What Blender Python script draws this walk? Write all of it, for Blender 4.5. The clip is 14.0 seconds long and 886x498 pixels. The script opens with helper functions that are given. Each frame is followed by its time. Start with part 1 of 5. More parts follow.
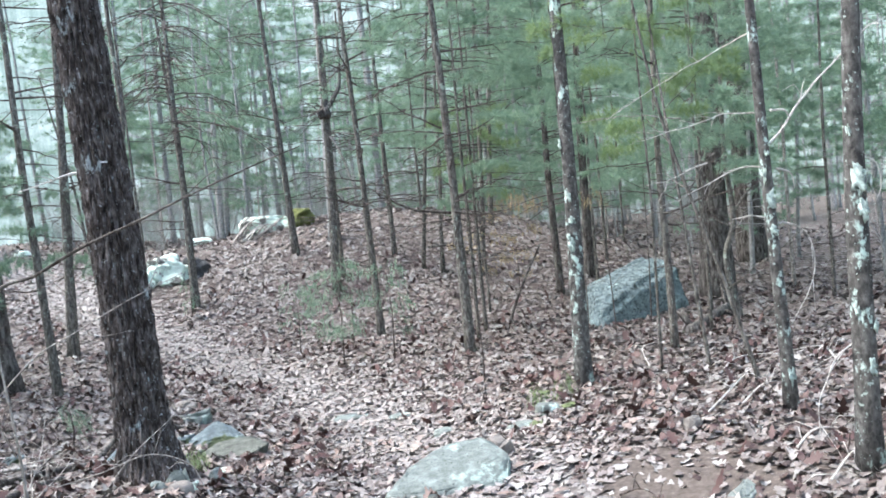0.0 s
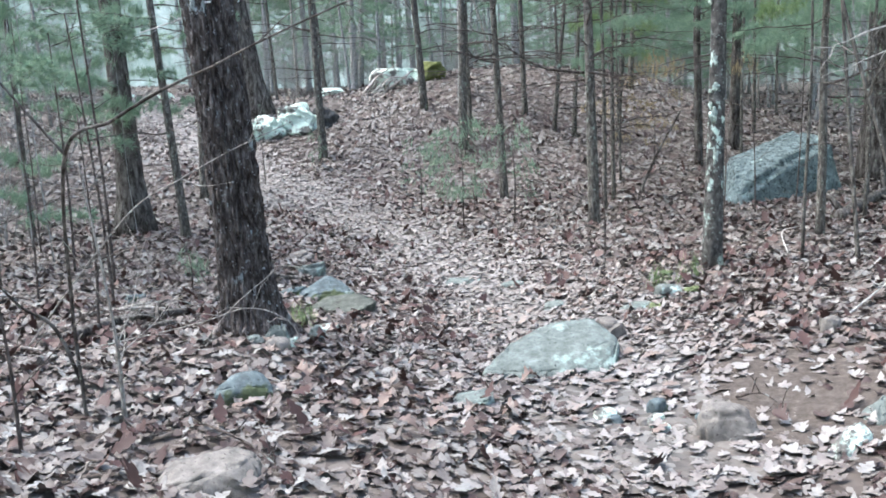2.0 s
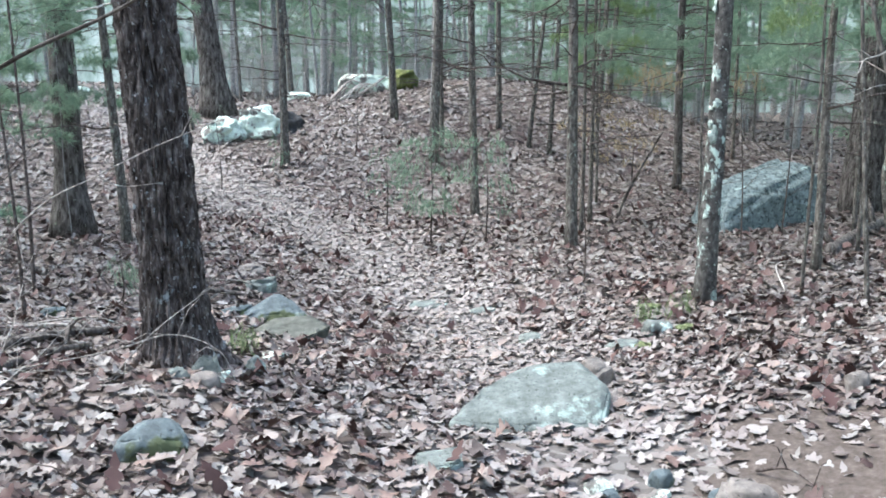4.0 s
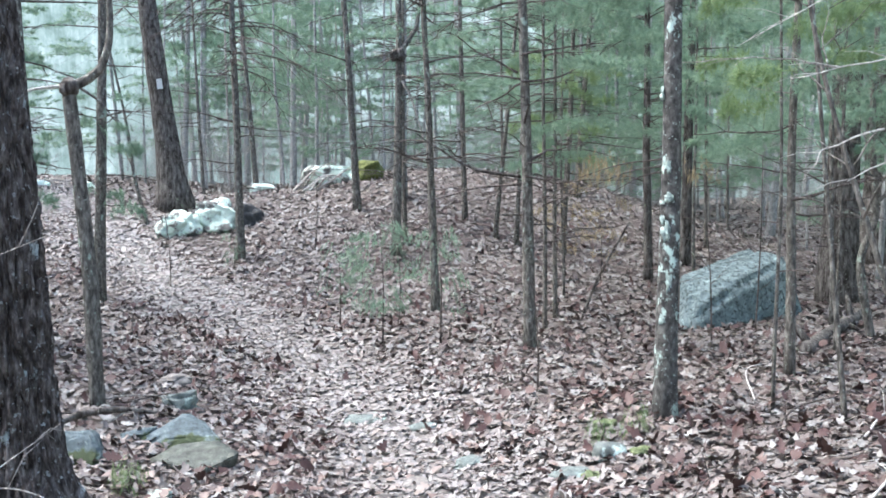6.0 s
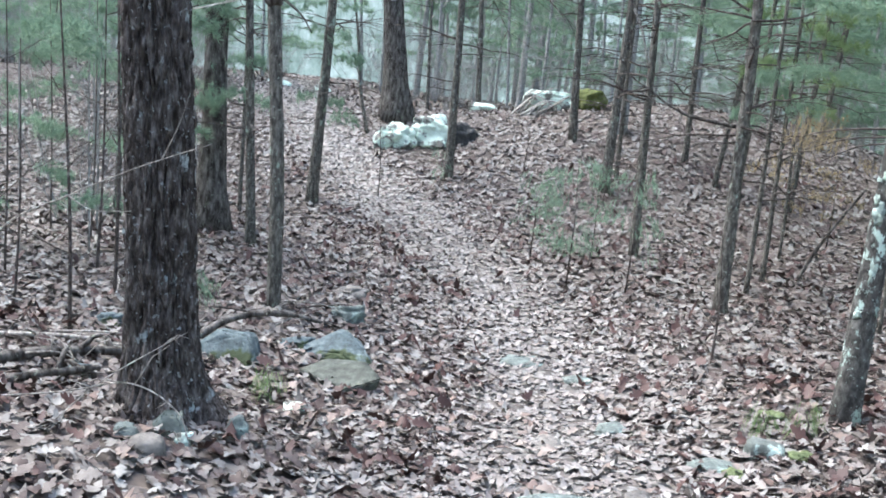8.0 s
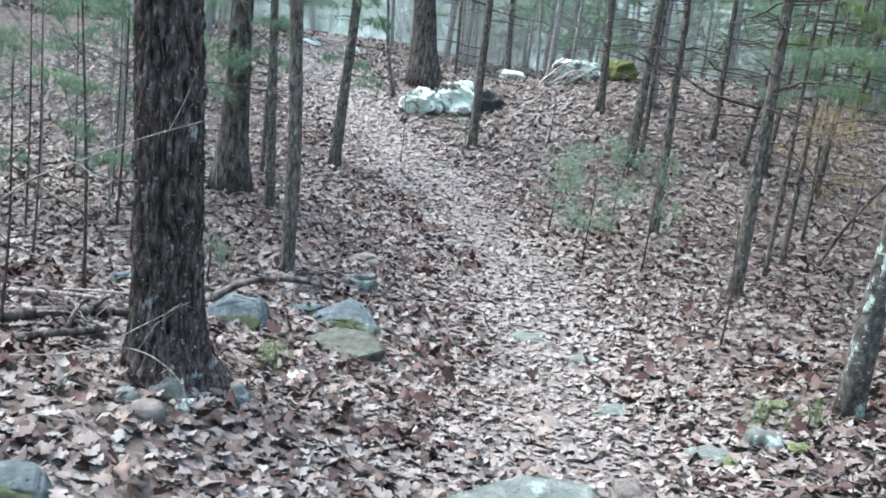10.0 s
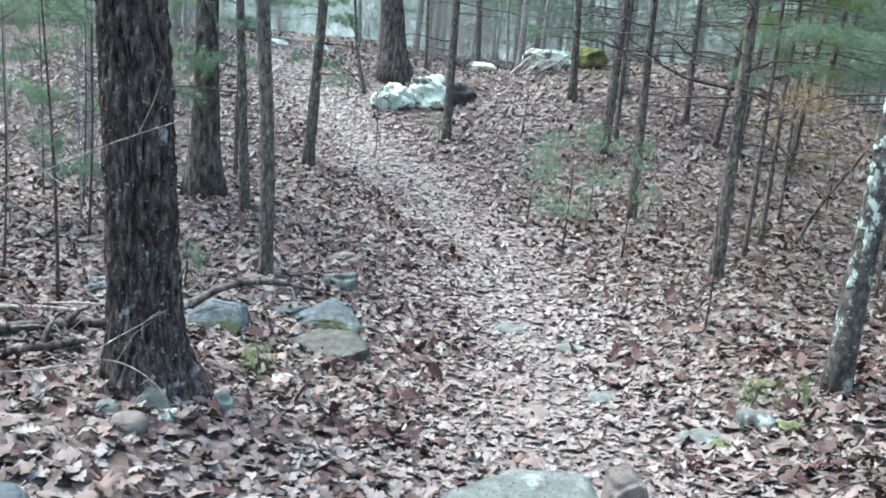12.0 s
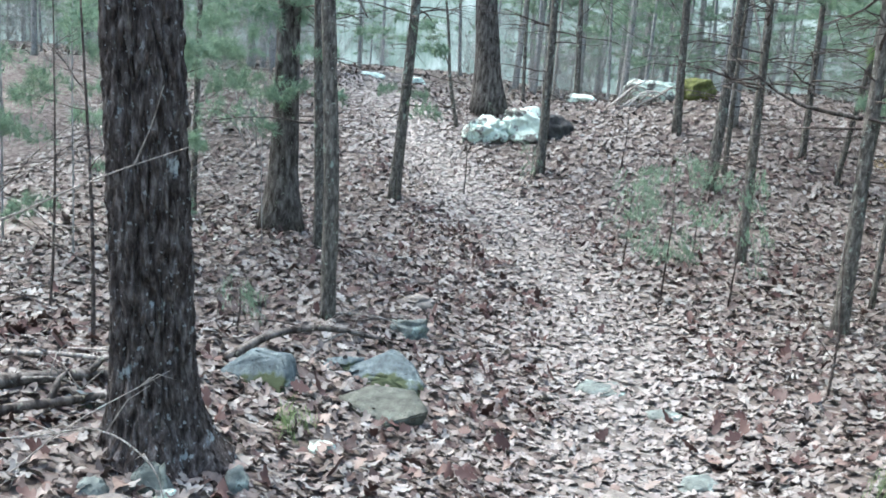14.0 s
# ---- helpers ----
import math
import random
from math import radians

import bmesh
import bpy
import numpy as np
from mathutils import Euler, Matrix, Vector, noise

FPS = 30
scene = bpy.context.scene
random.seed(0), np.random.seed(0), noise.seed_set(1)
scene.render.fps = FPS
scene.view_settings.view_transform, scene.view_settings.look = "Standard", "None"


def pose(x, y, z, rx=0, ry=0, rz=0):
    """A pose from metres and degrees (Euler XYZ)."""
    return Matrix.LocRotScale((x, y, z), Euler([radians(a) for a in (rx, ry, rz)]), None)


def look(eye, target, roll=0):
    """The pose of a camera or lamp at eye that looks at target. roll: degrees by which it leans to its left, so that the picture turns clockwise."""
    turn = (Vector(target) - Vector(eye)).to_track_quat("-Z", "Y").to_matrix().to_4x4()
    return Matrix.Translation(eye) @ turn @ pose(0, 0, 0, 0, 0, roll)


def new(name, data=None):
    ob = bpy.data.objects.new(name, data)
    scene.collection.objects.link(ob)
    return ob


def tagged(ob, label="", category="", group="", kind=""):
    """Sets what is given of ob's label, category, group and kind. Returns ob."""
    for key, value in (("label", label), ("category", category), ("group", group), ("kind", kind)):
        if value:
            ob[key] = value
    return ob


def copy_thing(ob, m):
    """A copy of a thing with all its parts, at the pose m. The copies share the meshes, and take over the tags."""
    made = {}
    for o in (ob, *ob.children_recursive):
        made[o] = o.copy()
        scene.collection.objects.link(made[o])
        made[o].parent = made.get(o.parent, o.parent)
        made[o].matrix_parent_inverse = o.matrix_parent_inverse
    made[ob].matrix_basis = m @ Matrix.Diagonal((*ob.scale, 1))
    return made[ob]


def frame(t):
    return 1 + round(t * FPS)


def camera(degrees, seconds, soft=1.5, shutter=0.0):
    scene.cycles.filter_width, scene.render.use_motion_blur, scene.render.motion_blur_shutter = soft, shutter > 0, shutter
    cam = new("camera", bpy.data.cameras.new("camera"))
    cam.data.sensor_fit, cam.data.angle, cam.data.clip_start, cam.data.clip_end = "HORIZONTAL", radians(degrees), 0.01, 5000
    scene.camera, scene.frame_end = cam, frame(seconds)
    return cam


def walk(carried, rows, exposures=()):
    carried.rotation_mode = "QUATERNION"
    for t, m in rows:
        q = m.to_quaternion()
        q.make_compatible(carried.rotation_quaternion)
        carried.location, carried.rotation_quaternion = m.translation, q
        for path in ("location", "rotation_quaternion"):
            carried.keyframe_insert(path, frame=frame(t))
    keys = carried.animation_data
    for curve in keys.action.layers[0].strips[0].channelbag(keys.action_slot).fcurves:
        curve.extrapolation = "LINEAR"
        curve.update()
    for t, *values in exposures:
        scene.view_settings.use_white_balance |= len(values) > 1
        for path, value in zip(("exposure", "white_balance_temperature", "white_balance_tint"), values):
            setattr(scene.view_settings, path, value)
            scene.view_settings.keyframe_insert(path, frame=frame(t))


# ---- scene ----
cam = camera(55.07, 14.0, soft=1.75)
PATH = [
    (0.0, look((-0.961, -1.616, 1.384), (1.359, 6.036, 1.124), -5.55)),
    (0.5, look((-0.993, -1.486, 1.350), (1.408, 6.118, 0.712), -1.85)),
    (1.0, look((-0.981, -1.371, 1.357), (1.158, 6.274, 0.362), 1.45)),
    (1.5, look((-0.882, -1.344, 1.383), (0.356, 6.493, 0.364), -1.67)),
    (2.0, look((-0.780, -1.313, 1.381), (0.215, 6.486, -0.097), -3.05)),
    (2.2, look((-0.786, -1.224, 1.363), (0.524, 6.540, -0.052), -2.29)),
    (4.3, look((-0.650, -0.594, 1.308), (0.673, 7.181, -0.033), -0.12)),
    (4.5, look((-0.595, -0.543, 1.318), (0.632, 7.274, 0.138), -0.99)),
    (5.0, look((-0.483, -0.483, 1.370), (0.429, 7.454, 0.950), -1.87)),
    (5.5, look((-0.394, -0.292, 1.335), (0.642, 7.635, 1.033), 1.26)),
    (6.0, look((-0.268, -0.175, 1.356), (1.213, 7.667, 0.804), -0.74)),
    (6.5, look((-0.040, -0.112, 1.489), (1.142, 7.757, 0.657), 0.08)),
    (7.0, look((0.016, -0.088, 1.505), (0.862, 7.837, 0.811), -2.14)),
    (7.5, look((0.000, 0.000, 1.500), (0.000, 7.933, 0.465), 3.53)),
    (7.7, look((0.036, 0.028, 1.455), (-0.412, 7.923, 0.241), 3.72)),
    (9.8, look((0.175, 0.041, 1.536), (-0.637, 7.832, -0.089), 6.94)),
    (10.0, look((0.169, 0.047, 1.535), (-0.632, 7.820, -0.179), 6.95)),
    (10.5, look((0.171, 0.052, 1.539), (-0.567, 7.808, -0.278), 7.27)),
    (11.0, look((0.158, 0.058, 1.535), (-0.598, 7.806, -0.306), 7.11)),
    (11.5, look((0.144, 0.067, 1.536), (-0.692, 7.807, -0.305), 6.84)),
    (12.0, look((0.149, 0.097, 1.515), (-0.441, 7.884, -0.219), 4.61)),
    (12.5, look((0.191, 0.214, 1.506), (-0.226, 8.018, -0.206), 6.20)),
    (13.0, look((0.264, 0.330, 1.502), (-0.242, 8.093, -0.364), 4.99)),
    (13.5, look((0.226, 0.492, 1.510), (-0.711, 8.218, -0.344), 0.92)),
    (14.0, look((0.244, 0.703, 1.473), (-1.323, 8.404, -0.023), 4.32)),
]
walk(cam, PATH, exposures=((0.0, 1.97, 6050, 7.5), (0.5, 1.88, 6020, 8.5), (0.9, 1.82, 5990, 8), (2.2, 1.75, 5970, 6.5), (4.3, 1.8, 5990, 6.5), (5.5, 1.93, 5970, 8), (7.0, 1.86, 5940, 8), (7.7, 1.81, 5930, 6.5), (11.0, 1.73, 5920, 4.5), (14.0, 1.78, 5950, 3.5)))

# ---- world, sun, exposure ----
world = bpy.data.worlds.new("overcast_sky")
scene.world = world
world.use_nodes = True
wn = world.node_tree.nodes
wl = world.node_tree.links
sky = wn.new("ShaderNodeTexSky")
sky.sky_type = "NISHITA"
sky.sun_disc = False
sky.sun_elevation = radians(62)
sky.sun_rotation = radians(-70)
sky.air_density = 1.0
sky.dust_density = 4.0
sky.ozone_density = 1.0
wn["Background"].inputs["Strength"].default_value = 0.15
wl.new(sky.outputs["Color"], wn["Background"].inputs["Color"])
sun = new("sun", bpy.data.lights.new("sun", "SUN"))
sun.data.energy = 1.4
sun.data.angle = radians(45)
sun.data.color = (1.0, 0.97, 0.93)
sun.matrix_world = look((-9, 7.3, 18), (0, 4, 0))

# ---- ground shape ----


def sst(a, b, v):
    t = np.clip((v - a) / (b - a), 0, 1)
    return t * t * (3 - 2 * t)


def ground_z(x, y):
    base = 0.02 - 0.26 * sst(2.2, 5.0, y) + 0.10 * sst(7.5, 10.5, y) + 1.3 * sst(10.0, 15.6, y) * (1 - 0.75 * sst(5.0, 10.0, x)) + 0.45 * sst(15.5, 30, y)
    d = x - (0.25 - 0.35 * sst(4, 8, y))
    side = 0.26 * (1 - np.exp(-(d / 1.5) ** 2)) * (1 - sst(6.0, 10.0, y)) * (1 - 0.35 * sst(1, 3, x) * sst(4.5, 7, y))
    left = 0.35 * sst(-1.5, -6, x) * sst(10, 17, y) + 0.1 * np.exp(-((x + 2.95) / 1.2) ** 2 - ((y - 8.45) / 1.5) ** 2)
    mound = 0.58 * np.exp(-((x - 2.8) / 3.3) ** 2 - ((y - 16.0) / 2.6) ** 2)
    rough = 0.012 * np.sin(7.1 * x + 1.3) * np.sin(6.3 * y + 0.7) + 0.018 * np.sin(2.9 * x + 2.0 * y) + 0.015 * np.sin(3.7 * y - 1.9 * x + 1)
    return base + side + left + mound + rough * (1 - 0.7 * np.exp(-(d / 0.9) ** 2))


def trail_x(y):
    """The middle of the trodden trail."""
    return 0.45 - 0.35 * sst(4.5, 8, y) - 0.9 * sst(7, 10.5, y) - 1.7 * sst(9.8, 13.4, y) - 2.3 * sst(12, 17, y) - 1.5 * sst(17, 26, y)


def gz(x, y):
    return float(ground_z(np.float64(x), np.float64(y)))


# ---- materials ----


def material(name, rough=0.8, spec=0.3):
    m = bpy.data.materials.new(name)
    m.use_nodes = True
    b = m.node_tree.nodes["Principled BSDF"]
    b.inputs["Roughness"].default_value = rough
    b.inputs["Specular IOR Level"].default_value = spec
    return m, m.node_tree.nodes, m.node_tree.links, b


def ramp(n, stops, smooth=True):
    r = n.new("ShaderNodeValToRGB")
    e = r.color_ramp.elements
    while len(e) < len(stops):
        e.new(0.5)
    for k, (p, c) in enumerate(stops):
        e[k].position = p
        e[k].color = (*c, 1)
    if not smooth:
        r.color_ramp.interpolation = "CONSTANT"
    return r


def coords(n, l, scale=(1, 1, 1)):
    t = n.new("ShaderNodeTexCoord")
    mp = n.new("ShaderNodeMapping")
    mp.inputs["Scale"].default_value = scale
    l.new(t.outputs["Object"], mp.inputs["Vector"])
    return mp.outputs["Vector"]


def noise_tex(n, l, vec, scale, detail=4, rough=0.6):
    t = n.new("ShaderNodeTexNoise")
    t.inputs["Scale"].default_value = scale
    t.inputs["Detail"].default_value = detail
    t.inputs["Roughness"].default_value = rough
    l.new(vec, t.inputs["Vector"])
    return t.outputs["Fac"]


def mixc(n, l, fac, a, b):
    m = n.new("ShaderNodeMix")
    m.data_type = "RGBA"
    for sock, v in ((m.inputs[0], fac), (m.inputs[6], a), (m.inputs[7], b)):
        if isinstance(v, tuple):
            sock.default_value = (*v, 1)
        elif isinstance(v, (int, float)):
            sock.default_value = v
        else:
            l.new(v, sock)
    return m.outputs[2]


def bump(n, l, b, height, strength, dist=0.01):
    bp = n.new("ShaderNodeBump")
    bp.inputs["Strength"].default_value = strength
    bp.inputs["Distance"].default_value = dist
    l.new(height, bp.inputs["Height"])
    l.new(bp.outputs["Normal"], b.inputs["Normal"])


def bark_material(name, dark, mid, light, lichen, lichen_from, stretch=0.16, scale=26, depth=0.012):
    m, n, l, b = material(name, 0.9, 0.2)
    v = coords(n, l, (1, 1, stretch))
    f = noise_tex(n, l, v, scale, 6, 0.65)
    c = ramp(n, [(0.38, dark), (0.52, mid), (0.68, light)])
    l.new(f, c.inputs["Fac"])
    v2 = coords(n, l, (1, 1, 0.6))
    g = noise_tex(n, l, v2, 9, 5, 0.7)
    r = ramp(n, [(lichen_from, (0, 0, 0)), (lichen_from + 0.05, (1, 1, 1))])
    l.new(g, r.inputs["Fac"])
    col = mixc(n, l, r.outputs["Color"], c.outputs["Color"], lichen)
    v3 = coords(n, l)
    h = noise_tex(n, l, v3, 42, 3, 0.6)
    rr = ramp(n, [(0.63, (0, 0, 0)), (0.67, (1, 1, 1))])
    l.new(h, rr.inputs["Fac"])
    col = mixc(n, l, rr.outputs["Color"], col, tuple(0.5 * (p + q) for p, q in zip(light, lichen)))
    l.new(col, b.inputs["Base Color"])
    bump(n, l, b, f, 0.9, depth)
    return m


OAK_BARK = bark_material("oak_bark", (0.029, 0.023, 0.020), (0.102, 0.086, 0.080), (0.264, 0.240, 0.230), (0.456, 0.504, 0.516), 0.63, 0.36, 42, 0.03)
PINE_BARK = bark_material("pine_bark", (0.057, 0.052, 0.046), (0.144, 0.132, 0.115), (0.287, 0.270, 0.241), (0.368, 0.437, 0.368), 0.6, 0.35, 40)
LICHEN_BARK = bark_material("lichen_bark", (0.044, 0.042, 0.040), (0.105, 0.099, 0.091), (0.198, 0.193, 0.179), (0.550, 0.682, 0.616), 0.56, 0.6, 30)
DARK_BARK = bark_material("dark_bark", (0.031, 0.025, 0.021), (0.112, 0.100, 0.091), (0.237, 0.219, 0.200), (0.250, 0.288, 0.213), 0.64, 0.3, 22)
DEAD_TWIG = bark_material("dead_twig", (0.05, 0.04, 0.036), (0.11, 0.09, 0.08), (0.2, 0.175, 0.16), (0.3, 0.33, 0.3), 0.62, 0.5, 50)
# Grey bark with haze put into its colour: lightened for trees farther off.
HAZED_GREY_BARK = bark_material("hazed_grey_bark", (0.207, 0.205, 0.200), (0.356, 0.353, 0.345), (0.517, 0.513, 0.503), (0.460, 0.529, 0.471), 0.6, 0.4, 30)
PALE_TWIG = bark_material("pale_twig", (0.18, 0.16, 0.14), (0.36, 0.33, 0.3), (0.52, 0.5, 0.46), (0.55, 0.6, 0.55), 0.6, 0.5, 50)
WHITE_TWIG = bark_material("bleached_twig", (0.34, 0.32, 0.29), (0.56, 0.54, 0.5), (0.7, 0.68, 0.64), (0.6, 0.68, 0.62), 0.62, 0.5, 60)


def rock_material(name, base, light, lichen, lichen_from, moss=None, moss_from=0.6, lichen_scale=4.5, speck=70, speck_from=0.62):
    m, n, l, b = material(name, 0.85, 0.3)
    v = coords(n, l)
    f = noise_tex(n, l, v, 14, 8, 0.7)
    c = ramp(n, [(0.3, tuple(0.5 * k for k in base)), (0.5, base), (0.72, light)])
    l.new(f, c.inputs["Fac"])
    g = noise_tex(n, l, v, lichen_scale, 6, 0.72)
    r = ramp(n, [(lichen_from, (0, 0, 0)), (lichen_from + 0.06, (1, 1, 1))])
    l.new(g, r.inputs["Fac"])
    col = mixc(n, l, r.outputs["Color"], c.outputs["Color"], lichen)
    s = noise_tex(n, l, v, speck, 3, 0.6)
    sr = ramp(n, [(speck_from, (0, 0, 0)), (speck_from + 0.06, (1, 1, 1))])
    l.new(s, sr.inputs["Fac"])
    col = mixc(n, l, sr.outputs["Color"], col, tuple(0.35 * k for k in base))
    if moss:
        mo = coords(n, l, (1.0, 1.0, 1.0))
        q = noise_tex(n, l, mo, 2.6, 5, 0.6)
        qr = ramp(n, [(moss_from, (0, 0, 0)), (moss_from + 0.05, (1, 1, 1))])
        l.new(q, qr.inputs["Fac"])
        col = mixc(n, l, qr.outputs["Color"], col, moss)
    l.new(col, b.inputs["Base Color"])
    bump(n, l, b, f, 0.8, 0.02)
    return m


ROCK_GREEN = rock_material("rock_grey_green", (0.17, 0.195, 0.18), (0.29, 0.34, 0.315), (0.34, 0.43, 0.39), 0.56)
ROCK_BLUE = rock_material("rock_blue_grey", (0.12, 0.15, 0.158), (0.25, 0.3, 0.305), (0.34, 0.43, 0.41), 0.57, (0.085, 0.105, 0.055), 0.52)
ROCK_TAN = rock_material("rock_tan", (0.22, 0.2, 0.18), (0.36, 0.33, 0.3), (0.36, 0.4, 0.36), 0.66)
ROCK_SLAB = rock_material("rock_slab", (0.105, 0.112, 0.095), (0.19, 0.2, 0.172), (0.2, 0.245, 0.21), 0.6)
ROCK_WHITE = rock_material("rock_white_lichen", (0.17, 0.165, 0.15), (0.34, 0.36, 0.33), (0.74, 0.88, 0.77), 0.44, lichen_scale=2.8)
ROCK_BOULDER = rock_material("rock_boulder", (0.165, 0.21, 0.212), (0.32, 0.4, 0.395), (0.48, 0.63, 0.58), 0.6, lichen_scale=2.6, speck=24, speck_from=0.545)
ROCK_DARK = rock_material("rock_dark", (0.07, 0.07, 0.07), (0.15, 0.15, 0.15), (0.2, 0.22, 0.2), 0.66)
ROCK_CAP = rock_material("rock_lichen_cap", (0.17, 0.19, 0.175), (0.3, 0.34, 0.32), (0.62, 0.75, 0.68), 0.53, lichen_scale=7)
LICHEN_M = rock_material("lichen_crust", (0.36, 0.44, 0.4), (0.55, 0.66, 0.6), (0.62, 0.74, 0.67), 0.5, lichen_scale=20)
MOSS_PALE = rock_material("pale_moss", (0.14, 0.17, 0.08), (0.23, 0.265, 0.12), (0.2, 0.25, 0.14), 0.55)
MOSS_M = rock_material("moss", (0.1, 0.115, 0.035), (0.2, 0.22, 0.07), (0.17, 0.2, 0.08), 0.55)


def leaf_material(name):
    m, n, l, b = material(name, 0.52, 0.4)
    g = n.new("ShaderNodeNewGeometry")
    c = ramp(n, [(0.0, (0.034, 0.016, 0.014)), (0.12, (0.075, 0.047, 0.040)), (0.32, (0.122, 0.096, 0.086)), (0.6, (0.188, 0.165, 0.149)), (0.84, (0.256, 0.239, 0.221)), (1.0, (0.31, 0.305, 0.29))])
    l.new(g.outputs["Random Per Island"], c.inputs["Fac"])
    v = coords(n, l)
    f = noise_tex(n, l, v, 45, 4, 0.6)
    r = ramp(n, [(0.35, (0.55, 0.5, 0.48)), (0.6, (1, 1, 1))])
    l.new(f, r.inputs["Fac"])
    mx = n.new("ShaderNodeMix")
    mx.data_type = "RGBA"
    mx.blend_type = "MULTIPLY"
    mx.inputs[0].default_value = 0.6
    l.new(c.outputs["Color"], mx.inputs[6])
    l.new(r.outputs["Color"], mx.inputs[7])
    l.new(mx.outputs[2], b.inputs["Base Color"])
    bump(n, l, b, f, 0.3, 0.004)
    return m


LEAF_M = leaf_material("dead_oak_leaf")


def single_leaf_material():
    m, n, l, b = material("single_oak_leaf", 0.5, 0.4)
    o = n.new("ShaderNodeObjectInfo")
    c = ramp(n, [(0.0, (0.046, 0.019, 0.017)), (0.12, (0.099, 0.059, 0.047)), (0.35, (0.165, 0.128, 0.109)), (0.65, (0.250, 0.221, 0.196)), (1.0, (0.33, 0.32, 0.3))])
    l.new(o.outputs["Random"], c.inputs["Fac"])
    v = coords(n, l)
    f = noise_tex(n, l, v, 60, 4, 0.6)
    l.new(mixc(n, l, f, c.outputs["Color"], (0.25, 0.18, 0.15)), b.inputs["Base Color"])
    bump(n, l, b, f, 0.3, 0.003)
    return m


LEAF_ONE = single_leaf_material()


def ground_material():
    m, n, l, b = material("forest_soil", 0.9, 0.2)
    v = coords(n, l)
    vo = n.new("ShaderNodeTexVoronoi")
    vo.inputs["Scale"].default_value = 16
    l.new(v, vo.inputs["Vector"])
    sep = n.new("ShaderNodeSeparateColor")
    l.new(vo.outputs["Color"], sep.inputs["Color"])
    c = ramp(n, [(0.0, (0.0454, 0.0358, 0.0312)), (0.4, (0.114, 0.0959, 0.0841)), (0.75, (0.189, 0.167, 0.152)), (1.0, (0.273, 0.251, 0.23))])
    l.new(sep.outputs["Red"], c.inputs["Fac"])
    f = noise_tex(n, l, v, 1.2, 6, 0.7)
    r = ramp(n, [(0.4, (0, 0, 0)), (0.6, (0.6, 0.6, 0.6))])
    l.new(f, r.inputs["Fac"])
    l.new(mixc(n, l, r.outputs["Color"], c.outputs["Color"], (0.12, 0.098, 0.087)), b.inputs["Base Color"])
    bump(n, l, b, vo.outputs["Distance"], 0.8, 0.02)
    return m


GROUND_M = ground_material()


def dirt_material():
    m, n, l, b = material("bare_dirt", 0.95, 0.15)
    v = coords(n, l)
    f = noise_tex(n, l, v, 30, 8, 0.7)
    c = ramp(n, [(0.3, (0.06, 0.05, 0.043)), (0.55, (0.12, 0.1, 0.086)), (0.8, (0.21, 0.182, 0.162))])
    l.new(f, c.inputs["Fac"])
    l.new(c.outputs["Color"], b.inputs["Base Color"])
    bump(n, l, b, f, 0.7, 0.01)
    return m


DIRT_M = dirt_material()


def needle_material(name, a, bcol, ccol):
    m, n, l, b = material(name, 0.6, 0.3)
    g = n.new("ShaderNodeNewGeometry")
    c = ramp(n, [(0.0, a), (0.55, bcol), (1.0, ccol)])
    l.new(g.outputs["Random Per Island"], c.inputs["Fac"])
    v = coords(n, l)
    f = noise_tex(n, l, v, 2.2, 3, 0.6)
    l.new(mixc(n, l, f, c.outputs["Color"], bcol), b.inputs["Base Color"])
    tr = n.new("ShaderNodeBsdfTranslucent")
    l.new(c.outputs["Color"], tr.inputs["Color"])
    ms = n.new("ShaderNodeMixShader")
    ms.inputs[0].default_value = 0.5
    l.new(b.outputs[0], ms.inputs[1])
    l.new(tr.outputs[0], ms.inputs[2])
    l.new(ms.outputs[0], n["Material Output"].inputs["Surface"])
    return m


NEEDLE = needle_material("pine_needles", (0.14, 0.24, 0.175), (0.25, 0.36, 0.26), (0.4, 0.51, 0.35))
NEEDLE_YELLOW = needle_material("yellow_green_needles", (0.14, 0.22, 0.1), (0.25, 0.35, 0.17), (0.38, 0.46, 0.24))
NEEDLE_RUST = needle_material("rust_needles", (0.26, 0.2, 0.12), (0.38, 0.31, 0.19), (0.5, 0.43, 0.27))


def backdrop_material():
    m, n, l, b = material("glowing_misty_woods", 1.0, 0.0)
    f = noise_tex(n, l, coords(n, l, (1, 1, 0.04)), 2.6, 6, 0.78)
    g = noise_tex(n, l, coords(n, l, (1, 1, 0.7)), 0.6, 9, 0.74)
    # Pale mottled tones paint the mist over distant trunks and foliage.
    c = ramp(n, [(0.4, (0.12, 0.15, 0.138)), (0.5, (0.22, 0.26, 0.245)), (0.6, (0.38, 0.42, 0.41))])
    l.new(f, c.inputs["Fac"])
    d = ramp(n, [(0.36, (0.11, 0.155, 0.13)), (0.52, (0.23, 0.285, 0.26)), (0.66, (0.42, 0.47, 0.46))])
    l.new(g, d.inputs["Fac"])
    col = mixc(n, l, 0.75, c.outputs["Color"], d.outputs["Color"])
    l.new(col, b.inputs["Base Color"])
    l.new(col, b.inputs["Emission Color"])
    # The ring gives off light itself, for misty brightness and side fill.
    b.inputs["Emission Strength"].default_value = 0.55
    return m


BACKDROP_M = backdrop_material()


def paint_material(name, col):
    m, n, l, b = material(name, 0.6, 0.3)
    v = coords(n, l)
    f = noise_tex(n, l, v, 40, 4, 0.6)
    l.new(mixc(n, l, f, col, tuple(0.7 * k for k in col)), b.inputs["Base Color"])
    return m


BLAZE_M = paint_material("white_blaze_paint", (0.8, 0.82, 0.82))

# ---- mesh helpers ----


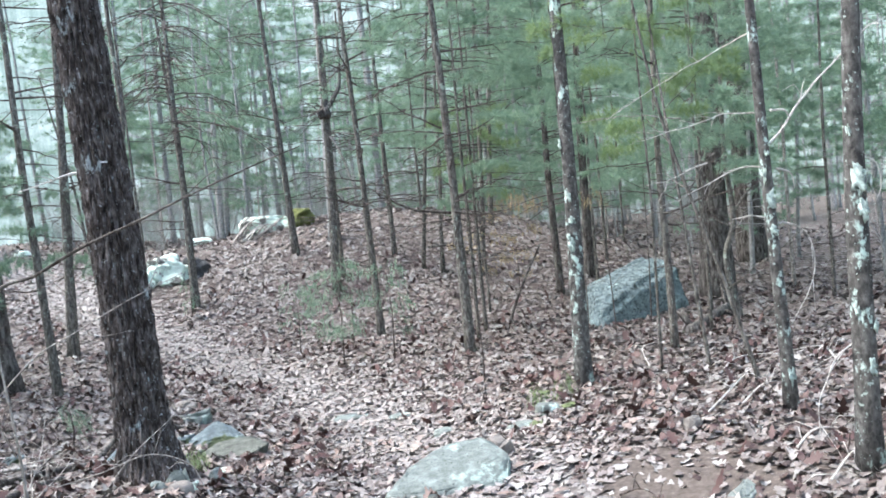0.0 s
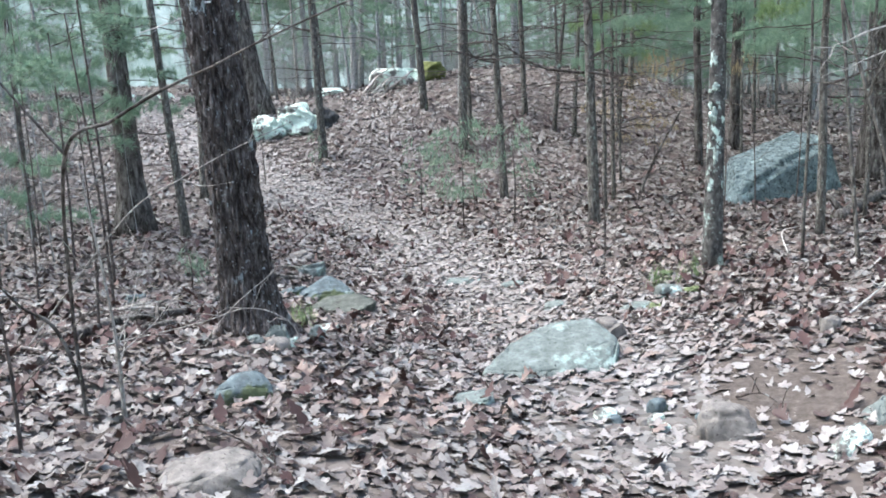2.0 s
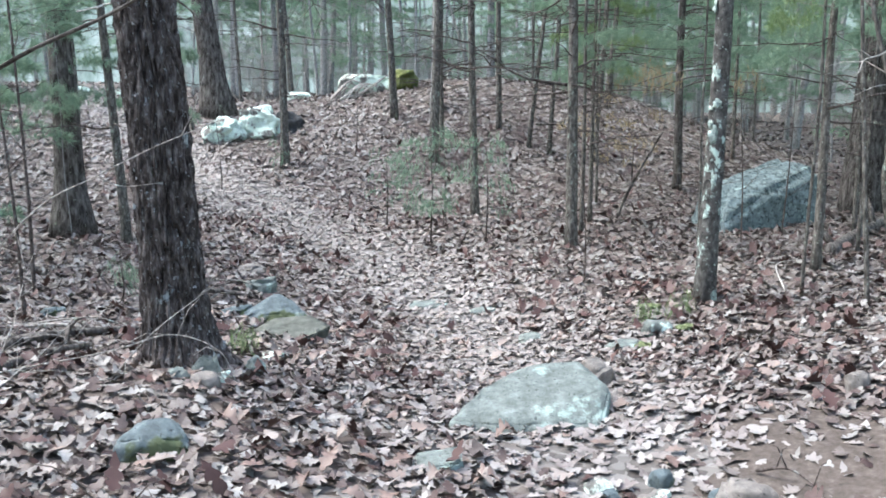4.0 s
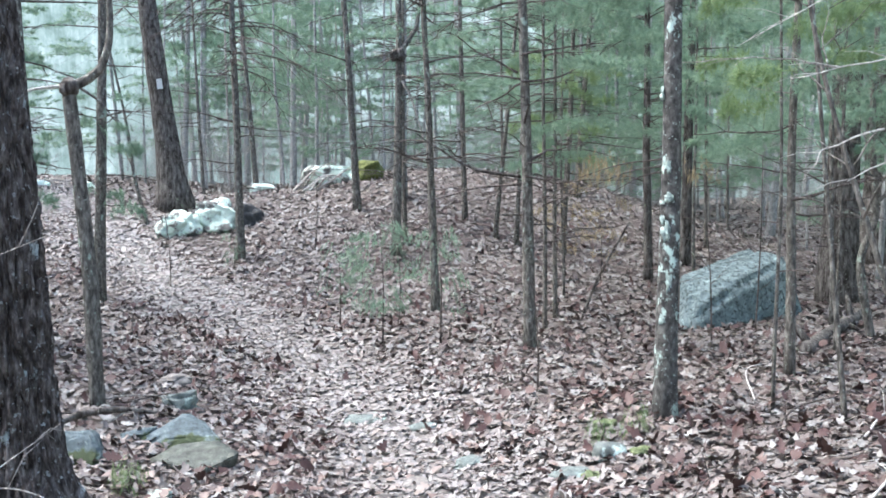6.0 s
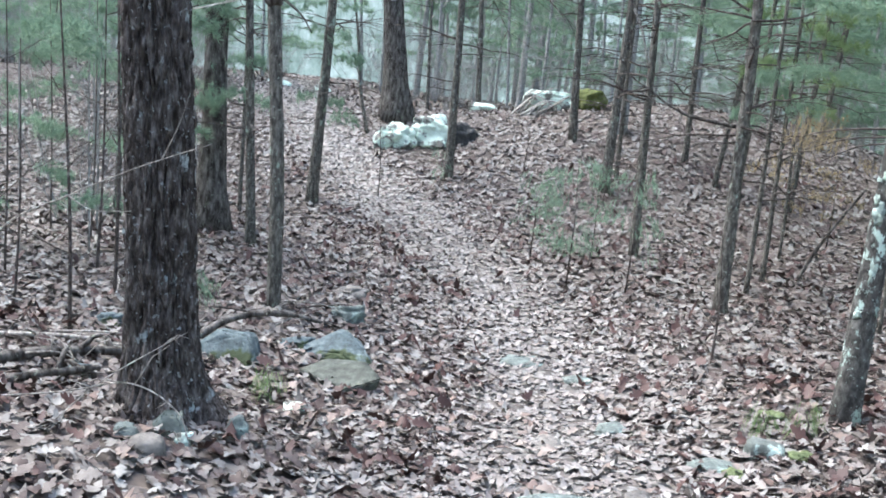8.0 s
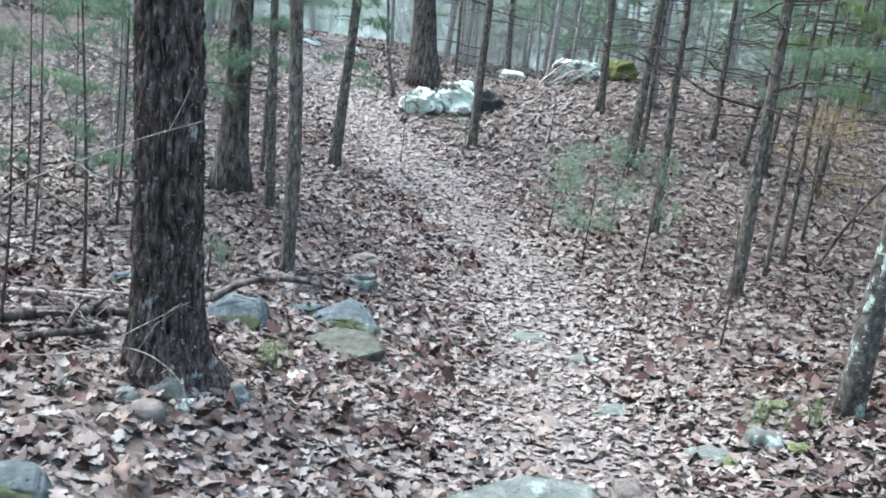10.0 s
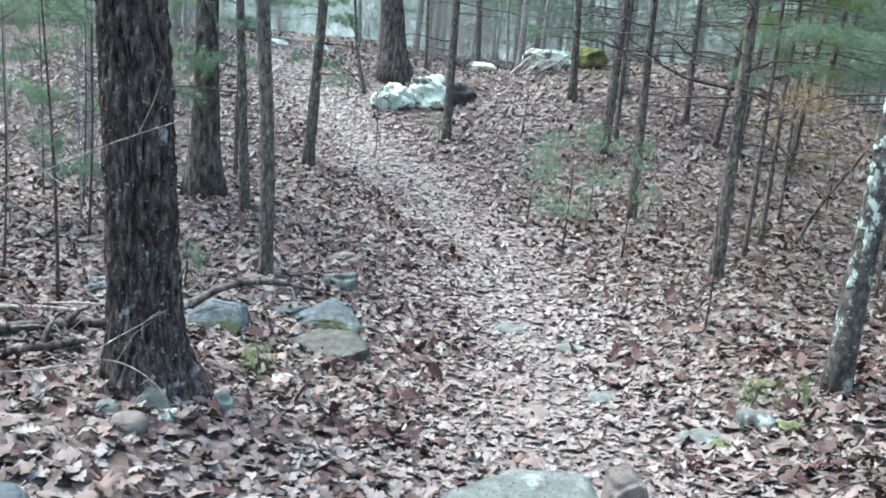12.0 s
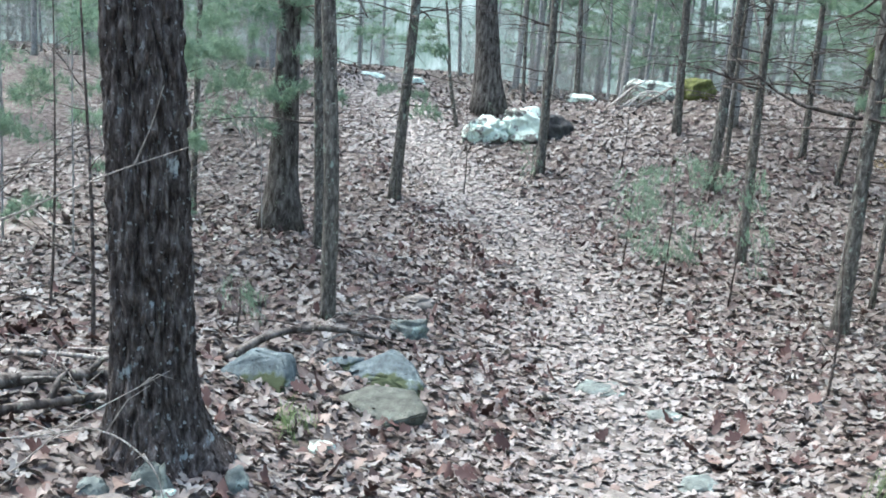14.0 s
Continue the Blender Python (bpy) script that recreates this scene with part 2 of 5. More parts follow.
def mesh_of(name, verts, faces, mat, smooth=True):
    me = bpy.data.meshes.new(name)
    me.from_pydata([tuple(v) for v in verts], [], faces)
    me.materials.append(mat)
    if smooth:
        me.polygons.foreach_set("use_smooth", [True] * len(me.polygons))
    me.update()
    return me


def tri_mesh(name, verts, tris, mat, smooth=False):
    """A mesh of triangles from numpy arrays."""
    me = bpy.data.meshes.new(name)
    nv, nt = len(verts), len(tris)
    me.vertices.add(nv)
    me.vertices.foreach_set("co", np.asarray(verts, np.float32).ravel())
    me.loops.add(nt * 3)
    me.loops.foreach_set("vertex_index", np.asarray(tris, np.int32).ravel())
    me.polygons.add(nt)
    me.polygons.foreach_set("loop_start", np.arange(0, nt * 3, 3, dtype=np.int32))
    me.polygons.foreach_set("loop_total", np.full(nt, 3, np.int32))
    if smooth:
        me.polygons.foreach_set("use_smooth", np.ones(nt, bool))
    me.materials.append(mat)
    me.update()
    me.validate()
    return me


def child(name, mesh, parent, label=""):
    ob = new(name, mesh)
    ob.parent = parent
    if label:
        ob["label"] = label
    return ob


def thing(name, x, y, z, label, category, group="", kind=""):
    ob = new(name)
    ob.empty_display_size = 0.05
    ob.location = (x, y, z)
    return tagged(ob, label, category, group, kind)


def tube(points, radii, sides=7, wobble=0.0, seed=0):
    """Verts and faces of a tapered tube along points, closed at both ends."""
    pts = [Vector(p) for p in points]
    verts, faces = [], []
    side = None
    for i, p in enumerate(pts):
        d = (pts[min(i + 1, len(pts) - 1)] - pts[max(i - 1, 0)]).normalized()
        if side is None:
            side = d.orthogonal().normalized()
        side = (side - d * side.dot(d)).normalized()
        up = d.cross(side)
        for k in range(sides):
            a = 2 * math.pi * k / sides
            r = radii[i]
            if wobble:
                r *= 1 + wobble * noise.noise(Vector((math.cos(a) * 1.5, math.sin(a) * 1.5, i * 0.35 + seed * 7.3)))
            verts.append(p + (side * math.cos(a) + up * math.sin(a)) * r)
    for i in range(len(pts) - 1):
        for k in range(sides):
            k2 = (k + 1) % sides
            faces.append((i * sides + k, i * sides + k2, (i + 1) * sides + k2, (i + 1) * sides + k))
    faces.append(tuple(range(sides - 1, -1, -1)))
    faces.append(tuple((len(pts) - 1) * sides + k for k in range(sides)))
    return verts, faces


def smooth_line(pts, n):
    """A Catmull-Rom line of n points through pts."""
    p = [Vector(q) for q in pts]
    p = [p[0] * 2 - p[1]] + p + [p[-1] * 2 - p[-2]]
    out = []
    for i in range(n):
        u = i / (n - 1) * (len(p) - 3)
        k = min(int(u), len(p) - 4)
        t = u - k
        a, b, c, d = p[k:k + 4]
        out.append(0.5 * ((2 * b) + (c - a) * t + (2 * a - 5 * b + 4 * c - d) * t * t + (3 * b - a - 3 * c + d) * t ** 3))
    return out


def join(parts):
    verts, faces = [], []
    for v, f in parts:
        o = len(verts)
        verts += v
        faces += [tuple(k + o for k in q) for q in f]
    return verts, faces


# ---- ground ----


def steps(a, b, fine_a, fine_b, fine, growth=1.25):
    out = list(np.arange(fine_a, fine_b + 1e-6, fine))
    s = fine
    while out[-1] < b:
        s *= growth
        out.append(out[-1] + s)
    s = fine
    while out[0] > a:
        s *= growth
        out.insert(0, out[0] - s)
    return np.array(out)


def build_ground():
    xs = steps(-600, 600, -8, 10, 0.12)
    ys = steps(-600, 600, -3, 20, 0.12)
    gx, gy = np.meshgrid(xs, ys)
    z = ground_z(gx, gy)
    v = np.stack([gx, gy, z], -1).reshape(-1, 3)
    nx = len(xs)
    i, j = np.meshgrid(np.arange(nx - 1), np.arange(len(ys) - 1))
    a = (j * nx + i).ravel()
    t = np.concatenate([np.stack([a, a + 1, a + nx + 1], 1), np.stack([a, a + nx + 1, a + nx], 1)])
    return tagged(new("ground", tri_mesh("ground", v, t, GROUND_M, True)), "brown woodland ground rising to a low wooded mound", "ground", kind="structure")


ground = build_ground()


# Emissive ring around everything: painted mist that also lights trunks from the side.
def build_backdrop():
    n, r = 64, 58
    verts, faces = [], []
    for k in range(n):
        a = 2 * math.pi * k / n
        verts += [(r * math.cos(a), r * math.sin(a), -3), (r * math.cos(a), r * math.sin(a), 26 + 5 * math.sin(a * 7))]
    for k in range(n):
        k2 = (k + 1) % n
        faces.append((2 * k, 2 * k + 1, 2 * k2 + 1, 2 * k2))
    return tagged(new("backdrop", mesh_of("backdrop", verts, faces, BACKDROP_M)), "glowing backdrop of blue-green distant woods, mist painted in", "backdrop", kind="structure")


backdrop = build_backdrop()

# ---- leaf litter ----


def leaf_template():
    """A round-lobed oak leaf about 1 long, lying flat: verts and triangles."""
    half = [(0.13, 0.07), (0.22, 0.2), (0.3, 0.12), (0.42, 0.31), (0.51, 0.31), (0.56, 0.14), (0.7, 0.28), (0.78, 0.24), (0.83, 0.11), (0.94, 0.12)]
    mid = (0.0, 0.26, 0.5, 0.76, 1.0)
    m = len(half)
    v = np.array([(x - 0.5, 0, 0) for x in mid] + [(x - 0.5, y, 0) for x, y in half] + [(x - 0.5, -y * 0.93, 0) for x, y in half])
    spine = (0, 1, 1, 1, 2, 2, 2, 3, 3, 3)
    t = []
    for o, flip in ((5, False), (5 + m, True)):
        row = []
        for k in range(m - 1):
            row.append((spine[k], o + k, o + k + 1))
            if spine[k] != spine[k + 1]:
                row.append((spine[k], o + k + 1, spine[k + 1]))
        row.append((3, o + m - 1, 4))
        t += [(a, c, b) if not flip else (a, b, c) for a, b, c in row]
    return v, np.array(t)


LEAF_V, LEAF_T = leaf_template()


FAR_V = np.array([(-0.5, 0, 0), (0.05, 0, 0), (0.5, 0, 0), (-0.25, 0.2, 0), (0.0, 0.12, 0), (0.15, 0.3, 0), (0.32, 0.14, 0), (-0.25, -0.2, 0), (0.0, -0.12, 0), (0.15, -0.3, 0), (0.32, -0.14, 0)])
FAR_T = np.array([(0, 1, 3), (3, 1, 4), (4, 1, 5), (5, 1, 6), (6, 1, 2), (0, 7, 1), (7, 8, 1), (8, 9, 1), (9, 10, 1), (10, 2, 1)])


def scatter_leaves(rng, x, y, size, lift, tilt, shape=(LEAF_V, LEAF_T)):
    """Curled leaves on the ground at x, y: verts and triangles."""
    n = len(x)
    v = np.repeat(shape[0][None], n, 0) * size[:, None, None]
    v[:, :, 1] *= rng.uniform(0.75, 1.25, n)[:, None]
    cu, cv = rng.normal(0, 0.8, n), rng.normal(0.2, 0.95, n)
    v[:, :, 2] = (cu[:, None] * v[:, :, 0] ** 2 + cv[:, None] * v[:, :, 1] ** 2) / size[:, None] + rng.normal(0, 0.25, n)[:, None] * v[:, :, 0] * v[:, :, 1] / size[:, None]
    tx, ty = rng.normal(0, tilt, n), rng.normal(0, tilt, n)
    v[:, :, 2] += tx[:, None] * v[:, :, 0] + ty[:, None] * v[:, :, 1]
    a = rng.uniform(0, 2 * np.pi, n)
    c, s = np.cos(a)[:, None], np.sin(a)[:, None]
    px, py = v[:, :, 0] * c - v[:, :, 1] * s, v[:, :, 0] * s + v[:, :, 1] * c
    e = 0.05
    z = ground_z(x, y)
    sx, sy = (ground_z(x + e, y) - z) / e, (ground_z(x, y + e) - z) / e
    v[:, :, 2] += (z + lift)[:, None] + sx[:, None] * px + sy[:, None] * py
    low = v[:, :, 2].min(1) - z
    v[:, :, 2] -= np.minimum(0, low * 0.5)[:, None]
    v[:, :, 0], v[:, :, 1] = px + x[:, None], py + y[:, None]
    t = shape[1][None] + (np.arange(n) * len(shape[0]))[:, None, None]
    return v.reshape(-1, 3), t.reshape(-1, 3)


def dirt_amount(x, y):
    return np.exp(-(((x - 1.05) / 0.55) ** 2 + ((y - 1.75) / 0.5) ** 2))


def build_litter():
    rng = np.random.default_rng(5)
    bands = [(-4.0, 4.0, 0.3, 4.5, 680, 0.07), (-4.5, 5.5, 4.5, 8.0, 400, 0.082), (-8, 9, 8.0, 16.5, 170, 0.115), (5.5, 14, 2.5, 8.0, 60, 0.13), (9, 18, 8.0, 16.5, 35, 0.16), (-16, 16, 16.5, 30, 30, 0.17), (-12, -4.5, 3, 8, 60, 0.13), (-7, 7, -6, 0.3, 40, 0.12)]
    xs, ys, ss = [], [], []
    for x0, x1, y0, y1, dens, size in bands:
        n = int((x1 - x0) * (y1 - y0) * dens)
        x, y = rng.uniform(x0, x1, n), rng.uniform(y0, y1, n)
        s = size * rng.uniform(0.6, 1.35, n)
        on = np.exp(-((x - trail_x(y)) / 0.5) ** 2)
        keep = rng.uniform(0, 1, n) > np.maximum(0.86 * dirt_amount(x, y), np.maximum(0.5 * on * (y > 1.2), 0.6 * np.exp(-((x - 0.6) / 0.8) ** 2 - ((y - 1.7) / 0.7) ** 2)))
        s *= 1 - 0.12 * on
        xs.append(x[keep]), ys.append(y[keep]), ss.append(s[keep])
    x, y, s = np.concatenate(xs), np.concatenate(ys), np.concatenate(ss)
    on = np.exp(-((x - trail_x(y)) / 0.6) ** 2)
    lift = rng.uniform(0.004, 0.035, len(x)) * (1 - 0.5 * on)
    near = (y > 0.3) & (y < 10)
    v, t = scatter_leaves(rng, x[near], y[near], s[near], lift[near], 0.21 * (1 - 0.4 * on[near]))
    v2, t2 = scatter_leaves(rng, x[~near], y[~near], s[~near], lift[~near], 0.15 * (1 - 0.4 * on[~near]), (FAR_V, FAR_T))
    v, t = np.concatenate([v, v2]), np.concatenate([t, t2 + len(v)])
    return tagged(new("leaf_litter", tri_mesh("leaf_litter", v, t, LEAF_M)), "deep carpet of dry tan and brown oak leaves", "leaves", kind="stuff")


litter = build_litter()


def trail_material():
    m, n, l, b = material("trodden_trail", 0.7, 0.4)
    v = coords(n, l)
    vo = n.new("ShaderNodeTexVoronoi")
    vo.inputs["Scale"].default_value = 24
    l.new(v, vo.inputs["Vector"])
    sep = n.new("ShaderNodeSeparateColor")
    l.new(vo.outputs["Color"], sep.inputs["Color"])
    c = ramp(n, [(0.0, (0.050, 0.042, 0.038)), (0.4, (0.124, 0.113, 0.103)), (0.8, (0.204, 0.193, 0.178)), (1.0, (0.285, 0.277, 0.261))])
    l.new(sep.outputs["Red"], c.inputs["Fac"])
    f = noise_tex(n, l, v, 5, 6, 0.7)
    r = ramp(n, [(0.45, (0, 0, 0)), (0.62, (0.8, 0.8, 0.8))])
    l.new(f, r.inputs["Fac"])
    l.new(mixc(n, l, r.outputs["Color"], c.outputs["Color"], (0.17, 0.145, 0.125)), b.inputs["Base Color"])
    bump(n, l, b, vo.outputs["Distance"], 0.5, 0.01)
    return m


def build_trail():
    """A strip of crumbled, trodden leaves along the trail, a little above the soil."""
    ys = np.arange(1.2, 24, 0.1)
    cols = 13
    verts, faces = [], []
    for y in ys:
        w = 0.55 + 0.2 * noise.noise(Vector((0, y * 0.7, 3))) + 0.02 * max(0, y - 8)
        for k in range(cols):
            u = 2 * k / (cols - 1) - 1
            x = float(trail_x(y)) + u * w * (1 + 0.5 * noise.noise(Vector((u * 2, y * 1.9, 8))))
            verts.append((x, y, gz(x, y) + 0.014 * (1 - u ** 4) - 0.014 * u ** 8 + 0.006 * noise.noise(Vector((x * 6, y * 6, 1)))))
    for i in range(len(ys) - 1):
        for k in range(cols - 1):
            a = i * cols + k
            faces.append((a, a + 1, a + cols + 1, a + cols))
    return tagged(new("trail", mesh_of("trail", verts, faces, trail_material())), "trodden pale leaf-strewn footpath winding uphill", "path", kind="structure")


trail = build_trail()


def build_trail_litter():
    rng = np.random.default_rng(15)
    n = 11500
    y = 1.2 + 20 * rng.random(n) ** 1.3
    x = trail_x(y) + rng.normal(0, 0.5, n) * (1 + 0.02 * y)
    s = (0.075 + 0.02 * sst(4, 9, y)) * rng.uniform(0.55, 1.25, n)
    k = rng.random(n) > np.maximum(0.95 * dirt_amount(x, y), 0.8 * np.exp(-((y - 1.6) / 0.7) ** 2))
    x, y, s = x[k], y[k], s[k]
    v, t = scatter_leaves(rng, x, y, s, rng.uniform(0.016, 0.03, len(x)), 0.1)
    # Paler tones than the leaf litter beside the trail.
    m, nn, l, b = material("pale_trail_oak_leaf", 0.45, 0.45)
    g = nn.new("ShaderNodeNewGeometry")
    c = ramp(nn, [(0.0, (0.074, 0.052, 0.045)), (0.2, (0.161, 0.137, 0.124)), (0.55, (0.260, 0.241, 0.223)), (1.0, (0.335, 0.33, 0.312))])
    l.new(g.outputs["Random Per Island"], c.inputs["Fac"])
    f = noise_tex(nn, l, coords(nn, l), 45, 4, 0.6)
    l.new(mixc(nn, l, f, c.outputs["Color"], (0.3, 0.26, 0.24)), b.inputs["Base Color"])
    return tagged(new("trail_litter", tri_mesh("trail_litter", v, t, m)), "flattened pale oak leaves on the footpath", "leaves", kind="stuff")


trail_litter = build_trail_litter()


def build_russet():
    """Clumps of dark russet, tightly curled leaves along the trail's uphill edge."""
    rng = np.random.default_rng(21)
    n = 64
    cy = rng.uniform(3.2, 12.5, n)
    side = np.where(rng.random(n) < 0.7, -1, 1)
    cx = trail_x(cy) + side * rng.uniform(0.45, 1.5, n)
    cx[:18], cy[:18] = rng.uniform(-3.2, -1.35, 18), rng.uniform(1.2, 4.6, 18)
    cx[-9:], cy[-9:] = rng.uniform(1.4, 3.4, 9), rng.uniform(2.2, 5.4, 9)
    x, y = np.repeat(cx, 11) + rng.normal(0, 0.1, n * 11), np.repeat(cy, 11) + rng.normal(0, 0.1, n * 11)
    sx, sy = rng.uniform(-4, 5, 1700), 1.2 + 12 * rng.random(1700) ** 1.2
    k = rng.random(1700) > 0.85 * np.exp(-((sx - trail_x(sy)) / 0.7) ** 2) - 0.1 * (sx > 1.4)
    x, y = np.concatenate([x, sx[k]]), np.concatenate([y, sy[k]])
    v, t = scatter_leaves(rng, x, y, 0.078 * rng.uniform(0.7, 1.3, len(x)), rng.uniform(0.02, 0.07, len(x)), 0.6)
    m, nn, l, b = material("russet_oak_leaf", 0.55, 0.35)
    g = nn.new("ShaderNodeNewGeometry")
    c = ramp(nn, [(0.0, (0.03, 0.015, 0.014)), (0.5, (0.066, 0.031, 0.027)), (1.0, (0.125, 0.068, 0.055))])
    l.new(g.outputs["Random Per Island"], c.inputs["Fac"])
    f = noise_tex(nn, l, coords(nn, l), 45, 4, 0.6)
    l.new(mixc(nn, l, f, c.outputs["Color"], (0.08, 0.045, 0.04)), b.inputs["Base Color"])
    return tagged(new("russet_litter", tri_mesh("russet_litter", v, t, m)), "clumps of dark russet curled oak leaves", "leaves", kind="stuff")


russet = build_russet()

# ---- rocks ----


def ico(sub):
    bm = bmesh.new()
    bmesh.ops.create_icosphere(bm, subdivisions=sub, radius=1)
    v = [w.co.copy() for w in bm.verts]
    f = [tuple(q.index for q in p.verts) for p in bm.faces]
    bm.free()
    return v, f


ICO3, ICO4, ICO2 = ico(4), ico(5), ico(3)


def rock_mesh(name, size, seed, mat, boxy=0.55, rough=0.16, cuts=7, base=None, wedge=(0, 0)):
    """A weathered stone: a rounded box cut by flat planes, with noise; wedge tips its top along x and y."""
    vs, fs = base or ICO3
    rng = random.Random(seed)
    planes = []
    for _ in range(cuts):
        d = Vector((rng.uniform(-1, 1), rng.uniform(-1, 1), rng.uniform(-0.2, 1))).normalized()
        planes.append((d, rng.uniform(0.62, 0.85)))
    out = []
    for v in vs:
        p = Vector([math.copysign(abs(c) ** boxy, c) for c in v])
        p *= 0.82
        for d, h in planes:
            k = p.dot(d)
            if k > h:
                p -= d * (k - h) * 0.9
        q = v * 1.7 + Vector((seed * 3.1, seed * 1.7, 0))
        p *= 1 + rough * noise.noise(q) + 0.35 * rough * noise.noise(q * 3.3) + 0.16 * rough * noise.noise(q * 9)
        p = Vector((p.x * size[0], p.y * size[1], p.z * size[2]))
        p.z += wedge[0] * p.x * (p.z > 0) + wedge[1] * p.y * (p.z > 0)
        out.append(p)
    return mesh_of(name, out, fs, mat)


def rock(name, x, y, size, turn, seed, mat, label, sink=0.3, tilt=(0, 0), category="rock", group="", **kw):
    ob = new(name, rock_mesh(name, size, seed, mat, **kw))
    ob.matrix_world = pose(x, y, gz(x, y) + size[2] * (1 - sink) - size[2] * 0.35, tilt[0], tilt[1], turn)
    return tagged(ob, label, category, group)


def hull_rock(name, x, y, corners, turn, mat, label, worn=0.02, rough=0.02, group="", cuts=4):
    """A split angular stone: the hull of its corners, with worn edges and a weathered skin; z counts from the ground."""
    bm = bmesh.new()
    for c in corners:
        bm.verts.new(c)
    got = bmesh.ops.convex_hull(bm, input=list(bm.verts))
    spare = [g for g in got["geom_interior"] if isinstance(g, bmesh.types.BMVert)]
    bmesh.ops.delete(bm, geom=spare, context="VERTS")
    bmesh.ops.dissolve_limit(bm, angle_limit=0.12, verts=list(bm.verts), edges=list(bm.edges))
    bmesh.ops.bevel(bm, geom=list(bm.edges), offset=worn, segments=2, affect="EDGES")
    bmesh.ops.triangulate(bm, faces=list(bm.faces))
    long_edges = [e for e in bm.edges if e.calc_length() > worn * 1.5]
    bmesh.ops.subdivide_edges(bm, edges=long_edges, cuts=cuts, use_grid_fill=True)
    bmesh.ops.triangulate(bm, faces=list(bm.faces))
    bm.normal_update()
    f = 0.12 / max(rough, 0.004)
    q = Vector((x * 3.1, y * 2.3, turn))
    for v in bm.verts:
        v.co += v.normal * rough * (noise.noise(v.co * f * 0.8 + q) + 0.5 * noise.noise(v.co * f * 2.3 + q) + 0.25 * noise.noise(v.co * f * 6 + q))
    me = bpy.data.meshes.new(name)
    bm.to_mesh(me)
    bm.free()
    me.materials.append(mat)
    me.polygons.foreach_set("use_smooth", [True] * len(me.polygons))
    ob = new(name, me)
    ob.matrix_world = pose(x, y, gz(x, y), 0, 0, turn)
    return tagged(ob, label, "rock", group)


hull_rock("trail_rock", 0.22, 2.62, [(-0.36, -0.14, -0.08), (-0.1, -0.28, -0.08), (0.28, -0.24, -0.08), (0.36, 0.0, -0.08), (0.3, 0.24, -0.08), (-0.2, 0.2, -0.08), (-0.33, -0.11, 0.045), (-0.16, -0.19, 0.055), (0.1, -0.1, 0.1), (0.27, -0.19, 0.045), (0.34, -0.03, 0.14), (0.27, 0.19, 0.185), (0.05, 0.19, 0.18), (-0.17, 0.08, 0.125)], -6, ROCK_GREEN, "grey-green flat lichened rock half buried in the trail", 0.009, 0.013, cuts=6)
rock("trail_stone", 0.65, 2.98, (0.1, 0.08, 0.12), 20, 8, ROCK_TAN, "small grey-brown stone against the flat trail rock", 0.35, boxy=0.4, rough=0.25)


hull_rock("slab_stone", -0.74, 4.47, [(0.02, -0.18, 0.035), (-0.27, 0.04, 0.06), (-0.13, 0.17, 0.1), (0.22, -0.03, 0.08), (0.1, 0.15, 0.11), (0.02, -0.14, -0.06), (0.16, 0.0, -0.06), (-0.22, 0.06, -0.06), (-0.08, 0.18, -0.06), (0.1, 0.16, -0.06)], 0, ROCK_SLAB, "greenish tan split slab stone with a dark broken end", 0.007, 0.006)
hull_rock("stone", -0.9, 4.93, [(-0.3, -0.1, -0.06), (0.26, -0.12, -0.06), (0.24, 0.14, -0.06), (-0.26, 0.12, -0.06), (-0.27, -0.05, 0.04), (-0.15, 0.03, 0.085), (0.03, 0.11, 0.15), (0.14, 0.05, 0.12), (0.24, -0.06, 0.04), (0.06, -0.11, 0.06)], 0, ROCK_BLUE, "blue-green mossy stone behind a tan slab", 0.012, 0.024, "stones beside the trail")
rock("stone", -1.12, 4.95, (0.13, 0.1, 0.07), 40, 13, ROCK_BLUE, "blue-grey stone half under leaves", 0.35, group="stones beside the trail", boxy=0.45, cuts=12, rough=0.42)
hull_rock("stone", -1.4, 4.5, [(-0.22, -0.1, -0.06), (0.15, -0.14, -0.06), (0.2, 0.1, -0.06), (-0.15, 0.15, -0.06), (-0.19, -0.06, 0.06), (-0.06, 0.0, 0.15), (0.1, -0.02, 0.145), (0.17, -0.07, 0.06), (0.13, 0.1, 0.12), (-0.1, 0.12, 0.13)], 0, ROCK_BLUE, "blue-grey lichened stone beside the oak", 0.012, 0.024, "stones beside the trail")
rock("stone", -0.98, 5.9, (0.15, 0.11, 0.09), 15, 15, ROCK_GREEN, "grey-green stone beside the trail", 0.3, group="stones beside the trail", boxy=0.45, cuts=12, rough=0.42)
rock("stone", -1.12, 6.6, (0.17, 0.1, 0.08), 50, 16, ROCK_TAN, "low grey stone in the leaves", 0.4, group="stones beside the trail", boxy=0.45, cuts=12, rough=0.42)
rock("pale_stone", -0.86, 3.9, (0.07, 0.06, 0.035), 25, 17, ROCK_WHITE, "small flat pale stone among leaves", 0.2, base=ICO2)
rock("cobble", -1.1, 2.75, (0.085, 0.065, 0.06), 10, 18, ROCK_TAN, "round grey-brown cobble near the oak foot", 0.2, boxy=0.85, cuts=2, base=ICO2, group="stones at the oak foot")
hull_rock("cobble", -1.21, 2.82, [(-0.06, -0.05, -0.03), (0.06, -0.05, -0.03), (0.06, 0.05, -0.03), (-0.06, 0.05, -0.03), (-0.05, -0.03, 0.045), (0.03, -0.03, 0.06), (0.04, 0.03, 0.05), (-0.02, 0.04, 0.065)], 20, ROCK_GREEN, "green-topped cobble near the oak foot", 0.01, 0.006, "stones at the oak foot")
